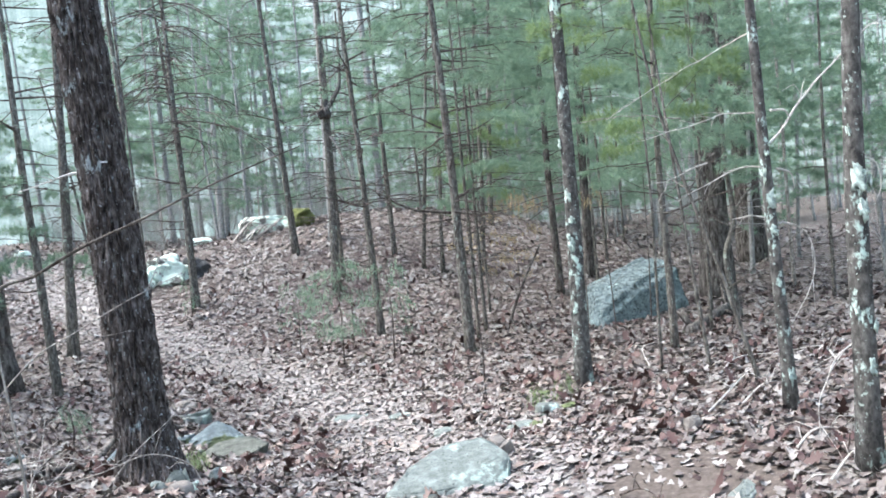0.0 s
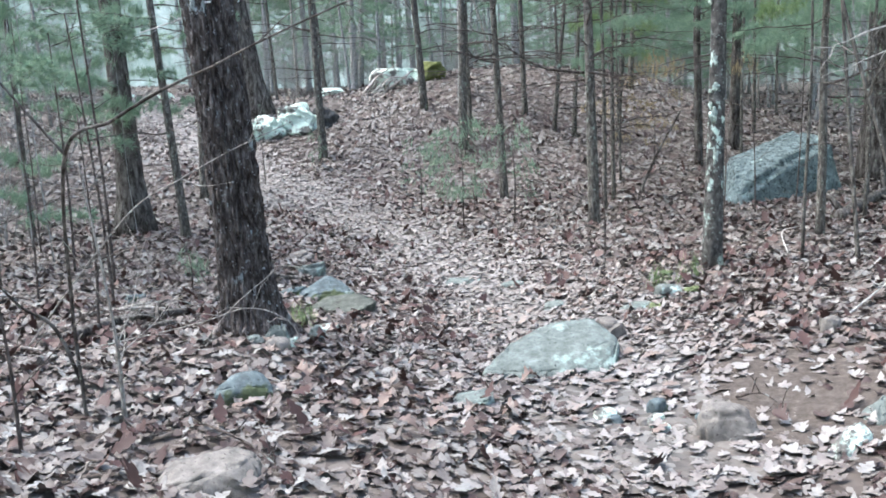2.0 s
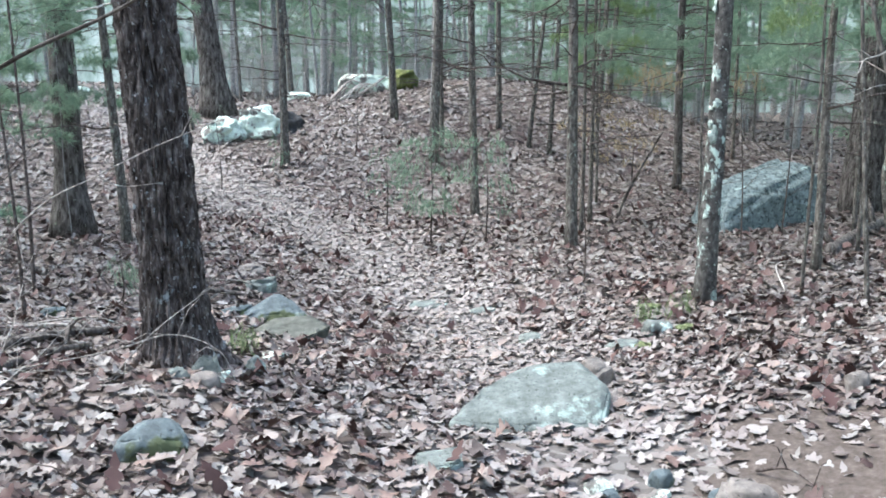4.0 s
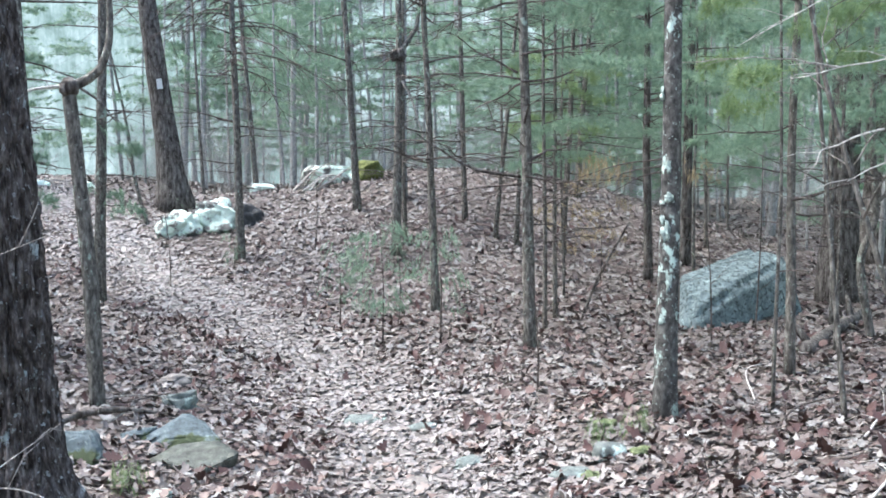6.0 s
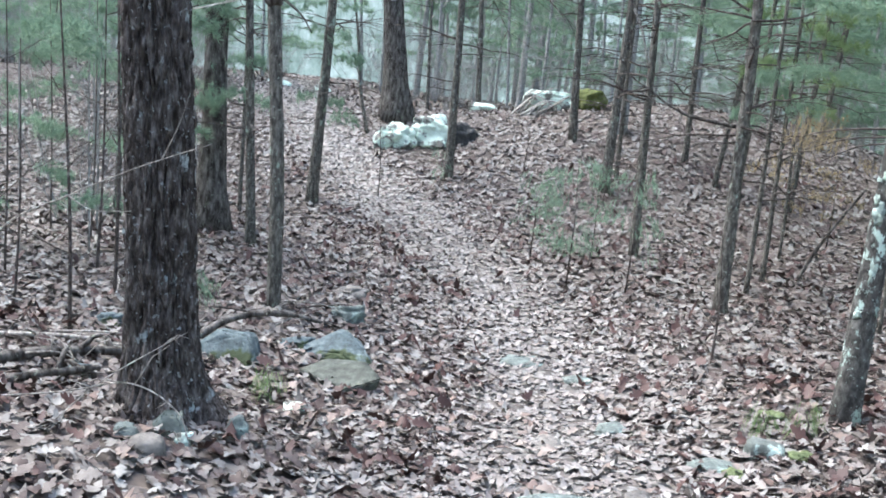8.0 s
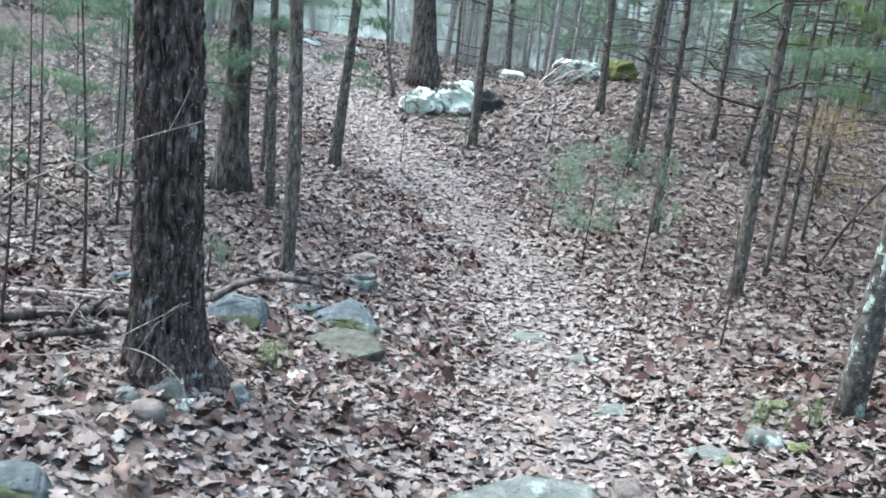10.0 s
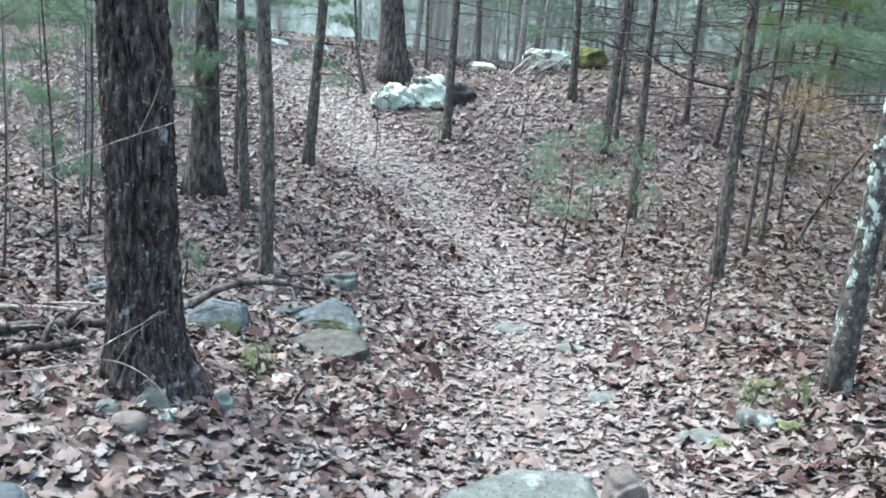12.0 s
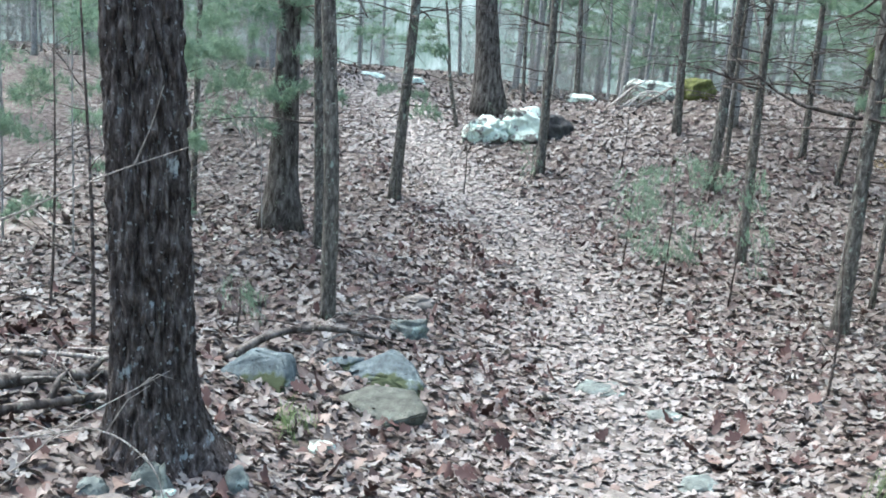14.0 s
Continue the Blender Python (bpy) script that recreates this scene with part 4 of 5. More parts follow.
def lichen_crusts(owner, lean, radius, count, seed):
    """Pale crusts of lichen on the bark, more of them on the side towards the trail."""
    rng = random.Random(seed)
    for k in range(count):
        z = rng.choice((rng.uniform(0.15, 2.7), rng.uniform(0.9, 1.5)))
        a = rng.gauss(-2.1, 0.9)
        w = rng.uniform(0.35, 1.0)
        mesh = rock_mesh("lichen", (0.006, 0.026 * w, rng.uniform(0.02, 0.07) * w), seed + k, LICHEN_M, 0.9, 1.3, 1, ICO2)
        ob = child("lichen", mesh, owner, "pale mint lichen crust")
        rr = radius * (1 - 0.12 * z)
        ob.matrix_basis = pose(lean[0] * z + rr * math.cos(a), lean[1] * z + rr * math.sin(a), z, 0, 0, math.degrees(a))


RUST_SPOTS = ((1.5, 4.55, 1.36), (1.62, 4.5, 1.33), (1.4, 4.6, 1.4), (2.12, 4.55, 1.34))
for k, (px, py, pz) in enumerate(RUST_SPOTS):
    lz = pz - gz(1.90, 4.39)
    root = (0.02, -0.01, lz + 0.12)
    tip = (px - 1.90, py - 4.39, lz)
    mid = tuple(0.5 * (p + q) + (0.03 if i == 2 else 0.0) for i, (p, q) in enumerate(zip(root, tip)))
    v, f = tube(smooth_line([root, mid, tip], 9), [0.006 - 0.0005 * i for i in range(9)], 5)
    child("limb", mesh_of("limb", v, f, DEAD_TWIG), LICHENED)
    az = math.atan2(tip[1] - root[1], tip[0] - root[0])
    child("spray", foliage_mesh("spray", [(*mid, az + 0.7 * (i - 1), 0.15 - 0.12 * i, 0.24) for i in range(2)], SPARSE, NEEDLE_RUST, 640 + k), LICHENED, "rust-brown dead pine needles")
lichen_crusts(LICHENED, (0.013, -0.006), 0.066, 14, 500)
lichen_crusts(SLIM, (-0.016, 0.013), 0.035, 7, 530)
lichen_crusts(NEAR, (0.032, -0.02), 0.05, 9, 550)


def bare_sapling(name, pts, r0, r1, mat, label, seed, group="", twigs=(), sides=8):
    """A thin stem through pts, with side shoots given as lines of points."""
    x, y = pts[0][0], pts[0][1]
    t = thing(name, x, y, gz(x, y), label, "sapling", group)
    o = Vector((x, y, gz(x, y)))
    line = smooth_line([Vector(p) - o for p in pts], 8 * len(pts))
    line[0].z = -0.05
    n = len(line)
    v, f = tube(line, [r0 + (r1 - r0) * i / (n - 1) for i in range(n)], sides, 0.1, seed)
    child("stem", mesh_of("stem", v, f, mat), t)
    if not twigs:
        rng = random.Random(seed)
        for _ in range(6):
            i = rng.randint(n // 4, n - 2)
            ra = (r0 + (r1 - r0) * i / (n - 1)) * 0.5
            child("shoot", limb_mesh("shoot", rng, line[i], rng.uniform(0, 6.28), rng.uniform(0.2, 0.9), rng.uniform(0.25, 0.7), ra, mat, 5, 0.0), t)
    for q, ra, rb in twigs:
        ln = smooth_line([Vector(p) - o for p in q], 6 * len(q))
        v, f = tube(ln, [ra + (rb - ra) * i / (len(ln) - 1) for i in range(len(ln))], 6)
        child("shoot", mesh_of("shoot", v, f, mat), t)
    return t


def rise(x, y, h, lx=0.0, ly=0.0):
    z = gz(x, y)
    return [(x, y, z), (x + lx * 0.4 * h + 0.02, y + ly * 0.4 * h, z + 0.4 * h), (x + lx * h, y + ly * h, z + h)]


# broken-topped sapling with a knot
KZ = gz(-1.51, 5.76)
broken = bare_sapling("broken_sapling", [(-1.51, 5.76, KZ), (-1.53, 5.75, 0.9), (-1.6, 5.72, 2.05)], 0.052, 0.043, PINE_BARK, "broken-topped sapling with a dark knot and crooked limb", 110,
                      twigs=(([(-1.6, 5.72, 2.04), (-1.46, 5.72, 2.12), (-1.38, 5.72, 2.22), (-1.33, 5.72, 2.5), (-1.36, 5.74, 3.4), (-1.32, 5.74, 4.6)], 0.034, 0.012), ([(-1.52, 5.7, 2.04), (-1.4, 5.68, 1.95), (-1.32, 5.66, 1.84)], 0.011, 0.004)), sides=12)
knot = child("knot", rock_mesh("knot", (0.075, 0.07, 0.07), 5, DARK_BARK, 0.9, 0.4, 3, ICO2), broken, "swollen dark knot")
knot.location = Vector((-1.59, 5.71, 2.05)) - broken.location

# dead pine with drooping twigs
for k in range(26):
    a = random.Random(700 + k)
    child("limb", limb_mesh("limb", a, (-0.02, 0, 2.7 + 0.085 * k), a.uniform(0, 6.28), a.uniform(0.15, 0.45), a.uniform(1.0, 2.0), 0.013, DEAD_TWIG, 14, 0.6), DROOPY)

# pine with a witches' broom
broom = tree("young_pine", 1.38, 12.31, (0.03, -0.004), 0.073, 6.6, PINE_BARK, "young pine with a twiggy swollen knot and crooked limb", 111, ((0.8, 2.6, 9), (3.2, 5.5, 8)), DEAD_TWIG, sides=12, limb_len=0.8)
bk = rock_mesh("knot", (0.14, 0.12, 0.12), 6, DARK_BARK, 0.9, 0.5, 3, ICO2)
kn = child("knot", bk, broom, "swollen dark knot")
kn.location = (0.06, -0.05, 2.93)
rngb = random.Random(9)
for k in range(16):
    child("shoot", limb_mesh("shoot", rngb, (0.06, -0.06, 2.93), rngb.uniform(2.2, 4.2), rngb.uniform(-0.4, 0.6), rngb.uniform(0.3, 0.75), 0.008, DEAD_TWIG, 3), broom)
v, f = tube(smooth_line([(0.08, -0.02, 2.95), (0.26, -0.03, 3.2), (0.38, -0.03, 3.5), (0.42, -0.03, 4.6)], 20), [0.045 - 0.0015 * i for i in range(20)], 8)
child("limb", mesh_of("limb", v, f, PINE_BARK), broom)
v, f = tube(smooth_line([(0.12, -0.1, 2.55), (0.24, -0.14, 2.3), (0.36, -0.16, 1.9), (0.46, -0.16, 1.5)], 14), [0.022 - 0.001 * i for i in range(14)], 6)
child("limb", mesh_of("limb", v, f, PALE_TWIG), broom, "pale broken limb")

# thin stems in the near undergrowth
bare_sapling("bare_sapling", [(-1.78, 1.95, gz(-1.78, 1.95)), (-1.74, 1.83, 0.7), (-1.6, 1.5, 1.24), (-1.42, 1.4, 1.34), (-1.25, 1.3, 1.42), (-1.08, 1.2, 1.48), (-0.95, 1.1, 1.53), (-0.74, 1.0, 1.605), (-0.6, 0.95, 1.65)], 0.0075, 0.0018, DARK_BARK, "thin bare sapling bending over the trail", 120,
             twigs=(([(-1.6, 1.5, 1.24), (-1.74, 1.5, 1.44), (-1.85, 1.5, 1.6), (-2.05, 1.5, 1.9)], 0.005, 0.0015), ([(-0.95, 1.1, 1.53), (-0.84, 1.07, 1.61), (-0.72, 1.05, 1.64)], 0.002, 0.001), ([(-1.77, 1.95, 0.32), (-1.84, 1.92, 0.58), (-1.95, 1.88, 0.7), (-2.1, 1.85, 0.95)], 0.009, 0.003)))
bare_sapling("bare_sapling", rise(-1.62, 1.88, 1.0, -0.05), 0.009, 0.003, PALE_TWIG, "thin pale bare sapling in leaves", 121)
bare_sapling("bare_sapling", rise(-1.9, 1.6, 1.1, -0.04), 0.008, 0.003, DEAD_TWIG, "thin bare sapling in leaves", 122)
bare_sapling("bare_sapling", [(-2.34, 13.75, gz(-2.34, 13.75)), (-2.5, 13.75, 1.6), (-2.62, 13.75, 2.6), (-2.95, 13.7, 4.4)], 0.036, 0.012, PINE_BARK, "curved thin sapling beside the boulder", 123)
bare_sapling("bare_sapling", rise(-2.49, 5.38, 2.4, -0.01), 0.014, 0.006, DEAD_TWIG, "thin bare sapling in leaves", 124)
bare_sapling("bare_sapling", rise(-2.99, 6.12, 2.0, 0.02), 0.012, 0.005, DEAD_TWIG, "thin bare sapling in leaves", 125)
bare_sapling("bare_sapling", rise(-2.25, 4.36, 1.9, -0.04), 0.012, 0.004, DEAD_TWIG, "thin bare sapling in leaves", 126)
BENT = bare_sapling("bare_sapling", [(2.33, 2.82, gz(2.33, 2.82)), (2.2, 2.93, 0.9), (1.98, 3.1, 1.9), (1.85, 3.2, 3.0)], 0.016, 0.006, PINE_BARK, "thin brown leaning bare sapling", 127)
LEANING = bare_sapling("bare_sapling", [(2.62, 3.76, gz(2.62, 3.76)), (2.56, 3.8, 0.9), (2.48, 3.85, 2.0), (2.4, 3.9, 3.2)], 0.016, 0.006, PINE_BARK, "thin brown leaning bare sapling", 128)
for k, (sx, sy, h) in enumerate(((-3.6, 7.2, 2.2), (-2.9, 4.9, 1.6), (-3.4, 5.6, 2.4), (-2.1, 3.4, 1.2), (-4.2, 7.6, 2.6), (2.9, 6.3, 1.2), (1.5, 5.6, 0.9), (0.95, 9.0, 0.8), (3.6, 7.0, 1.6), (4.4, 7.6, 2.2), (-1.75, 11.6, 1.2), (0.2, 12.6, 1.0))):
    bare_sapling("bare_sapling", rise(sx, sy, h, 0.05 * math.sin(k * 3), 0.03), 0.009, 0.003, DEAD_TWIG, "thin bare sapling in leaves", 130 + k, group="thin bare saplings")


def dead_branch(name, pts, r0, r1, mat, label, twigs=0, seed=0, spread=0.3, category="branch"):
    ob_pts = smooth_line(pts, 7 * len(pts))
    n = len(ob_pts)
    rng = random.Random(seed)
    parts = [tube(ob_pts, [r0 + (r1 - r0) * i / (n - 1) for i in range(n)], 8, 0.12, seed)]
    for _ in range(twigs):
        i = rng.randint(2, n - 2)
        b = ob_pts[i]
        e = b + Vector((rng.uniform(-1, 1), rng.uniform(-1, 1), rng.uniform(-0.4, 0.8))).normalized() * spread * rng.uniform(0.4, 1)
        parts.append(tube([b, (b + e) / 2 + Vector((0, 0, 0.03)), e], [r1 * 0.9 + 0.001, r1 * 0.6 + 0.001, 0.001], 4))
    v, f = join(parts)
    return tagged(new(name, mesh_of(name, v, f, mat)), label, category)


dead_branch("fallen_branch", [(-1.68, 4.66, gz(-1.68, 4.66) + 0.03), (-1.56, 4.98, gz(-1.56, 4.98) + 0.11), (-1.38, 5.26, gz(-1.38, 5.26) + 0.12), (-1.2, 5.46, gz(-1.2, 5.46) + 0.06), (-1.02, 5.6, gz(-1.02, 5.6) + 0.02)], 0.028, 0.011, DARK_BARK, "dark crooked fallen branch lying over stones", 4, 1)
dead_branch("fallen_log", [(4.05, 6.25, gz(4.05, 6.25) + 0.04), (5.0, 7.2, gz(5, 7.2) + 0.08), (6.2, 8.3, gz(6.2, 8.3) + 0.08)], 0.07, 0.045, DARK_BARK, "dark fallen log half sunk in leaves", 5, 2, 0.6, "log")
dead_branch("leaning_stick", [(3.3, 9.6, gz(3.3, 9.6)), (3.5, 9.5, 0.35), (3.86, 9.5, 0.95)], 0.022, 0.012, DARK_BARK, "dark dead stick leaning in the ground", 1, 3)
dead_branch("fallen_branch", [(3.0, 12.3, gz(3, 12.3) + 0.55), (3.5, 12.3, gz(3.5, 12.3) + 0.5), (4.0, 12.3, gz(4, 12.3) + 0.1)], 0.02, 0.01, DARK_BARK, "dark broken branch caught in saplings", 3, 4)
dead_branch("fallen_branch", [(-2.0, 2.72, gz(-2, 2.72) + 0.03), (-1.5, 2.86, gz(-1.5, 2.86) + 0.1), (-1.24, 2.9, gz(-1.24, 2.9) + 0.19), (-1.05, 2.88, gz(-1.05, 2.88) + 0.15), (-0.98, 2.86, gz(-0.98, 2.86) + 0.03)], 0.004, 0.002, PALE_TWIG, "pale thin twig arching against the oak foot", 5, 5, 0.22)
dead_branch("fallen_branch", [(-1.45, 2.75, gz(-1.45, 2.75) + 0.02), (-1.3, 2.86, gz(-1.3, 2.86) + 0.2), (-1.06, 3.0, gz(-1.06, 3.0) + 0.42)], 0.003, 0.0015, PALE_TWIG, "pale thin twig leaning on the oak", 3, 6, 0.15)
dead_branch("fallen_branch", [(-2.4, 3.9, gz(-2.4, 3.9) + 0.03), (-2.0, 4.0, gz(-2, 4) + 0.06), (-1.6, 4.1, gz(-1.6, 4.1) + 0.03)], 0.014, 0.008, PALE_TWIG, "pale fallen stick on leaves", 2, 7)
bare_sapling("bare_sapling", [(-2.35, 2.95, gz(-2.35, 2.95)), (-2.1, 2.95, 0.5), (-1.75, 2.95, 0.88), (-1.5, 2.95, 1.02), (-1.3, 2.96, 1.12), (-1.16, 2.96, 1.18), (-0.98, 2.96, 1.25)], 0.0045, 0.0015, PALE_TWIG, "pale bare sapling leaning across the oak trunk", 141,
             twigs=(([(-1.16, 2.96, 1.18), (-1.1, 2.95, 1.3), (-1.06, 2.95, 1.42)], 0.003, 0.001), ([(-1.5, 2.95, 1.02), (-1.4, 2.93, 0.98), (-1.25, 2.92, 0.99)], 0.003, 0.001)))

dead_branch("fallen_branch", [(-2.3, 3.05, gz(-2.3, 3.05) + 0.03), (-2.03, 3.54, gz(-2.03, 3.54) + 0.05), (-1.85, 3.86, gz(-1.85, 3.86) + 0.05), (-1.62, 4.2, gz(-1.62, 4.2) + 0.03)], 0.034, 0.02, DARK_BARK, "dark rotting branch on the leaves beside the oak", 2, 11, 0.2)
dead_branch("fallen_branch", [(-1.96, 2.85, gz(-1.96, 2.85) + 0.03), (-1.81, 3.27, gz(-1.81, 3.27) + 0.04), (-1.75, 3.69, gz(-1.75, 3.69) + 0.03)], 0.026, 0.016, DARK_BARK, "dark rotting branch on the leaves beside the oak", 2, 12, 0.2)

# pale dead limbs on the thin lichened sapling
def arching_limb(owner, pts, r0, r1, seed, twigs=0, mat=None):
    """A pale dead limb through world points, kinked along its length, with a few short twigs."""
    o = owner.location
    line = smooth_line([Vector(p) - o for p in pts], 7 * len(pts))
    n = len(line)
    rng = random.Random(seed)
    line = [p + 0.012 * noise.noise_vector(p * 7) for p in line]
    parts = [tube(line, [r0 + (r1 - r0) * i / (n - 1) for i in range(n)], 6, 0.2, seed)]
    for _ in range(twigs):
        i = rng.randint(n // 3, n - 2)
        d = (line[i + 1] - line[i - 1]).normalized()
        e = line[i] + (d + Vector((rng.uniform(-0.8, 0.8), rng.uniform(-0.8, 0.8), rng.uniform(-0.7, 0.8)))).normalized() * rng.uniform(0.06, 0.22)
        parts.append(tube([line[i], line[i].lerp(e, 0.5) + Vector((0, 0, 0.012)), e], [r1 + 0.0008, r1 * 0.8, 0.0007], 4))
    v, f = join(parts)
    child("limb", mesh_of("limb", v, f, mat or WHITE_TWIG), owner, "" if mat else "pale bleached dead limb")


for k, (pts, r0, r1, tw) in enumerate((
        ([(2.07, 2.24, 1.6), (2.15, 2.25, 1.67), (2.25, 2.25, 1.78), (2.33, 2.25, 1.87), (2.47, 2.25, 1.98), (2.6, 2.25, 2.09), (2.75, 2.25, 2.2), (2.95, 2.3, 2.3)], 0.0085, 0.003, 7),
        ([(2.33, 2.25, 1.87), (2.29, 2.25, 1.93), (2.21, 2.25, 1.91)], 0.003, 0.0012, 0),
        ([(2.07, 2.25, 1.8), (1.88, 2.3, 1.81), (1.65, 2.3, 1.76), (1.33, 2.3, 1.7)], 0.0045, 0.0015, 6),
        ([(2.07, 2.18, 1.8), (2.15, 2.17, 1.8), (2.18, 2.17, 1.74)], 0.0075, 0.004, 0),
        )):
    arching_limb(SLIM, pts, r0, r1, 400 + k, tw)
for k, (pts, r0, r1, tw) in enumerate((
        ([(2.07, 2.25, 1.5), (1.93, 2.3, 1.51), (1.75, 2.3, 1.45), (1.53, 2.3, 1.37)], 0.005, 0.0015, 4),
        ([(2.1, 2.22, 1.5), (2.16, 2.24, 1.485), (2.21, 2.25, 1.45), (2.24, 2.26, 1.38)], 0.006, 0.003, 0),
        ([(2.06, 2.24, 1.22), (1.99, 2.25, 1.24), (1.92, 2.25, 1.26), (1.82, 2.25, 1.25)], 0.005, 0.002, 1),
        ([(2.08, 2.22, 1.2), (2.15, 2.25, 1.2), (2.24, 2.25, 1.16), (2.31, 2.25, 1.08), (2.32, 2.25, 0.94), (2.25, 2.25, 0.78), (2.11, 2.25, 0.62)], 0.0065, 0.002, 3),
        ([(2.08, 2.22, 2.25), (2.0, 2.5, 2.19), (1.75, 2.6, 2.07), (1.32, 2.6, 1.85)], 0.0045, 0.0014, 6))):
    arching_limb(SLIM, pts, r0, r1, 410 + k, tw)
for k, (pts, r0, r1, tw) in enumerate((
        ([(1.66, 1.22, 0.76), (1.6, 1.24, 0.71), (1.54, 1.25, 0.66), (1.46, 1.25, 0.55), (1.43, 1.25, 0.36)], 0.0045, 0.0015, 4),
        ([(1.68, 1.2, 1.5), (1.74, 1.16, 1.45), (1.75, 1.15, 1.36), (1.7, 1.15, 1.28)], 0.004, 0.0015, 0))):
    arching_limb(NEAR, pts, r0, r1, 420 + k, tw)
for k, pts in enumerate(([(2.1, 3.6), (2.5, 4.0), (3.1, 4.4), (3.5, 4.9)], [(1.68, 2.41), (2.06, 2.67), (2.46, 3.07)], [(1.9, 2.41), (2.1, 2.5), (2.3, 2.62)], [(2.05, 1.84), (1.9, 1.6), (1.82, 1.5), (1.63, 1.34)], [(1.46, 1.24), (1.62, 1.28), (1.81, 1.33)],
                         [(1.61, 1.62), (1.75, 1.66), (1.93, 1.66)], [(0.8, 1.82), (0.86, 1.72), (0.92, 1.62)], [(2.3, 3.2), (2.7, 3.5), (3.1, 3.4)], [(2.6, 4.6), (2.9, 5.2), (3.4, 5.6)], [(1.3, 2.9), (1.5, 3.05), (1.78, 3.02)], [(2.9, 2.8), (3.2, 3.3), (3.3, 3.9)])):
    m = len(pts) - 1
    dead_branch("fallen_branch", [(px, py, gz(px, py) + (0.03 if i in (0, m) else 0.075)) for i, (px, py) in enumerate(pts)], 0.0065 - 0.0003 * (k % 5), 0.002, WHITE_TWIG if k % 3 else DEAD_TWIG, "thin dead twig lying on the leaves", 4, 440 + k, 0.2)
for k in range(16):
    a = random.Random(470 + k)
    px, py, az, ln = a.uniform(-3.2, -1.3), a.uniform(1.5, 6.0), a.uniform(0, 6.28), a.uniform(0.3, 0.8)
    ends = [(px + ln * q * math.cos(az + 0.3 * q), py + ln * q * math.sin(az + 0.3 * q)) for q in (0, 0.4, 0.75, 1)]
    if min(abs(q[0] + 1.26) + abs(q[1] - 3.27) for q in ends) > 0.45:
        dead_branch("fallen_branch", [(q[0], q[1], gz(*q) + (0.03, 0.07, 0.08, 0.03)[i]) for i, q in enumerate(ends)], 0.008, 0.002, DEAD_TWIG if k % 2 else PALE_TWIG, "thin dead twig lying on the leaves", 5, 470 + k, 0.25)
bare_sapling("bare_sapling", [(5.1, 6.79, gz(5.1, 6.79)), (4.97, 6.79, 0.62), (5.11, 6.79, 1.1), (5.06, 6.79, 1.93), (5.1, 6.79, 3.27), (5.0, 6.8, 4.6)], 0.042, 0.016, PINE_BARK, "crooked brown sapling in shade", 150)
for k, pts in enumerate([[(1.81, 7.12, 1.47), (1.57, 7.12, 1.5), (1.35, 7.12, 1.56), (1.19, 7.12, 1.65), (1.04, 7.12, 1.74), (0.89, 7.12, 1.85)], [(1.85, 7.12, 1.47), (2.0, 7.12, 1.44), (2.16, 7.12, 1.38)], [(1.83, 7.12, 2.3), (2.07, 7.12, 2.32), (2.3, 7.12, 2.4), (2.53, 7.12, 2.54), (2.76, 7.12, 2.67)], [(1.8, 7.12, 2.38), (1.6, 7.12, 2.48), (1.45, 7.12, 2.55), (1.19, 7.12, 2.72)], [(1.82, 7.12, 2.54), (2.18, 7.12, 2.6), (2.61, 7.12, 2.65)]]):
    arching_limb(SPREADING, pts, 0.011 if k else 0.017, 0.004, 600 + k, 8, DEAD_TWIG if k else DARK_BARK)
for k, pts in enumerate([[(3.25, 5.19, 1.99), (3.08, 5.19, 2.01), (2.89, 5.19, 2.03)], [(3.26, 5.19, 1.43), (3.04, 5.19, 1.47), (2.79, 5.19, 1.5), (2.34, 5.19, 1.54)], [(3.26, 5.19, 1.79), (3.03, 5.19, 1.73), (2.63, 5.19, 1.72), (2.33, 5.19, 1.69)]]):
    arching_limb(SHADED, pts, 0.007, 0.002, 610 + k, 6, (PALE_TWIG, DEAD_TWIG, DEAD_TWIG)[k])
arching_limb(LEANING, [(2.58, 3.8, 1.96), (2.42, 3.8, 1.98), (2.28, 3.8, 2.0), (1.98, 3.8, 2.0), (1.7, 3.8, 1.97)], 0.006, 0.002, 620, 5, PALE_TWIG)
arching_limb(BENT, [(2.21, 3.0, 1.59), (2.1, 3.0, 1.56), (2.01, 3.0, 1.52), (1.93, 3.0, 1.5), (1.9, 3.0, 1.44)], 0.005, 0.002, 621, 3)
arching_limb(broken, [(-1.6, 5.7, 2.06), (-1.75, 5.68, 2.04), (-1.88, 5.66, 2.0), (-2.13, 5.6, 1.92)], 0.013, 0.004, 430, 3)
for k in range(13):
    a = random.Random(60 + k)
    px, py, ln, az = a.uniform(-0.1, 0.35), a.uniform(14.8, 15.15), a.uniform(0.35, 0.8), a.uniform(-0.6, 0.9)
    ends = [(px + ln * q * math.cos(az), py + 0.3 * ln * q * math.sin(az)) for q in (0, 0.5, 1)]
    dead_branch("root_tangle", [(q[0], q[1], gz(*q) + (0.02, 0.45 * ln * a.random() + 0.08, 0.6 * ln * a.random())[i]) for i, q in enumerate(ends)], 0.017, 0.006, WHITE_TWIG if k % 2 else PALE_TWIG, "pale dead root against the mound rock", 0, 30 + k, 0.3, "roots")

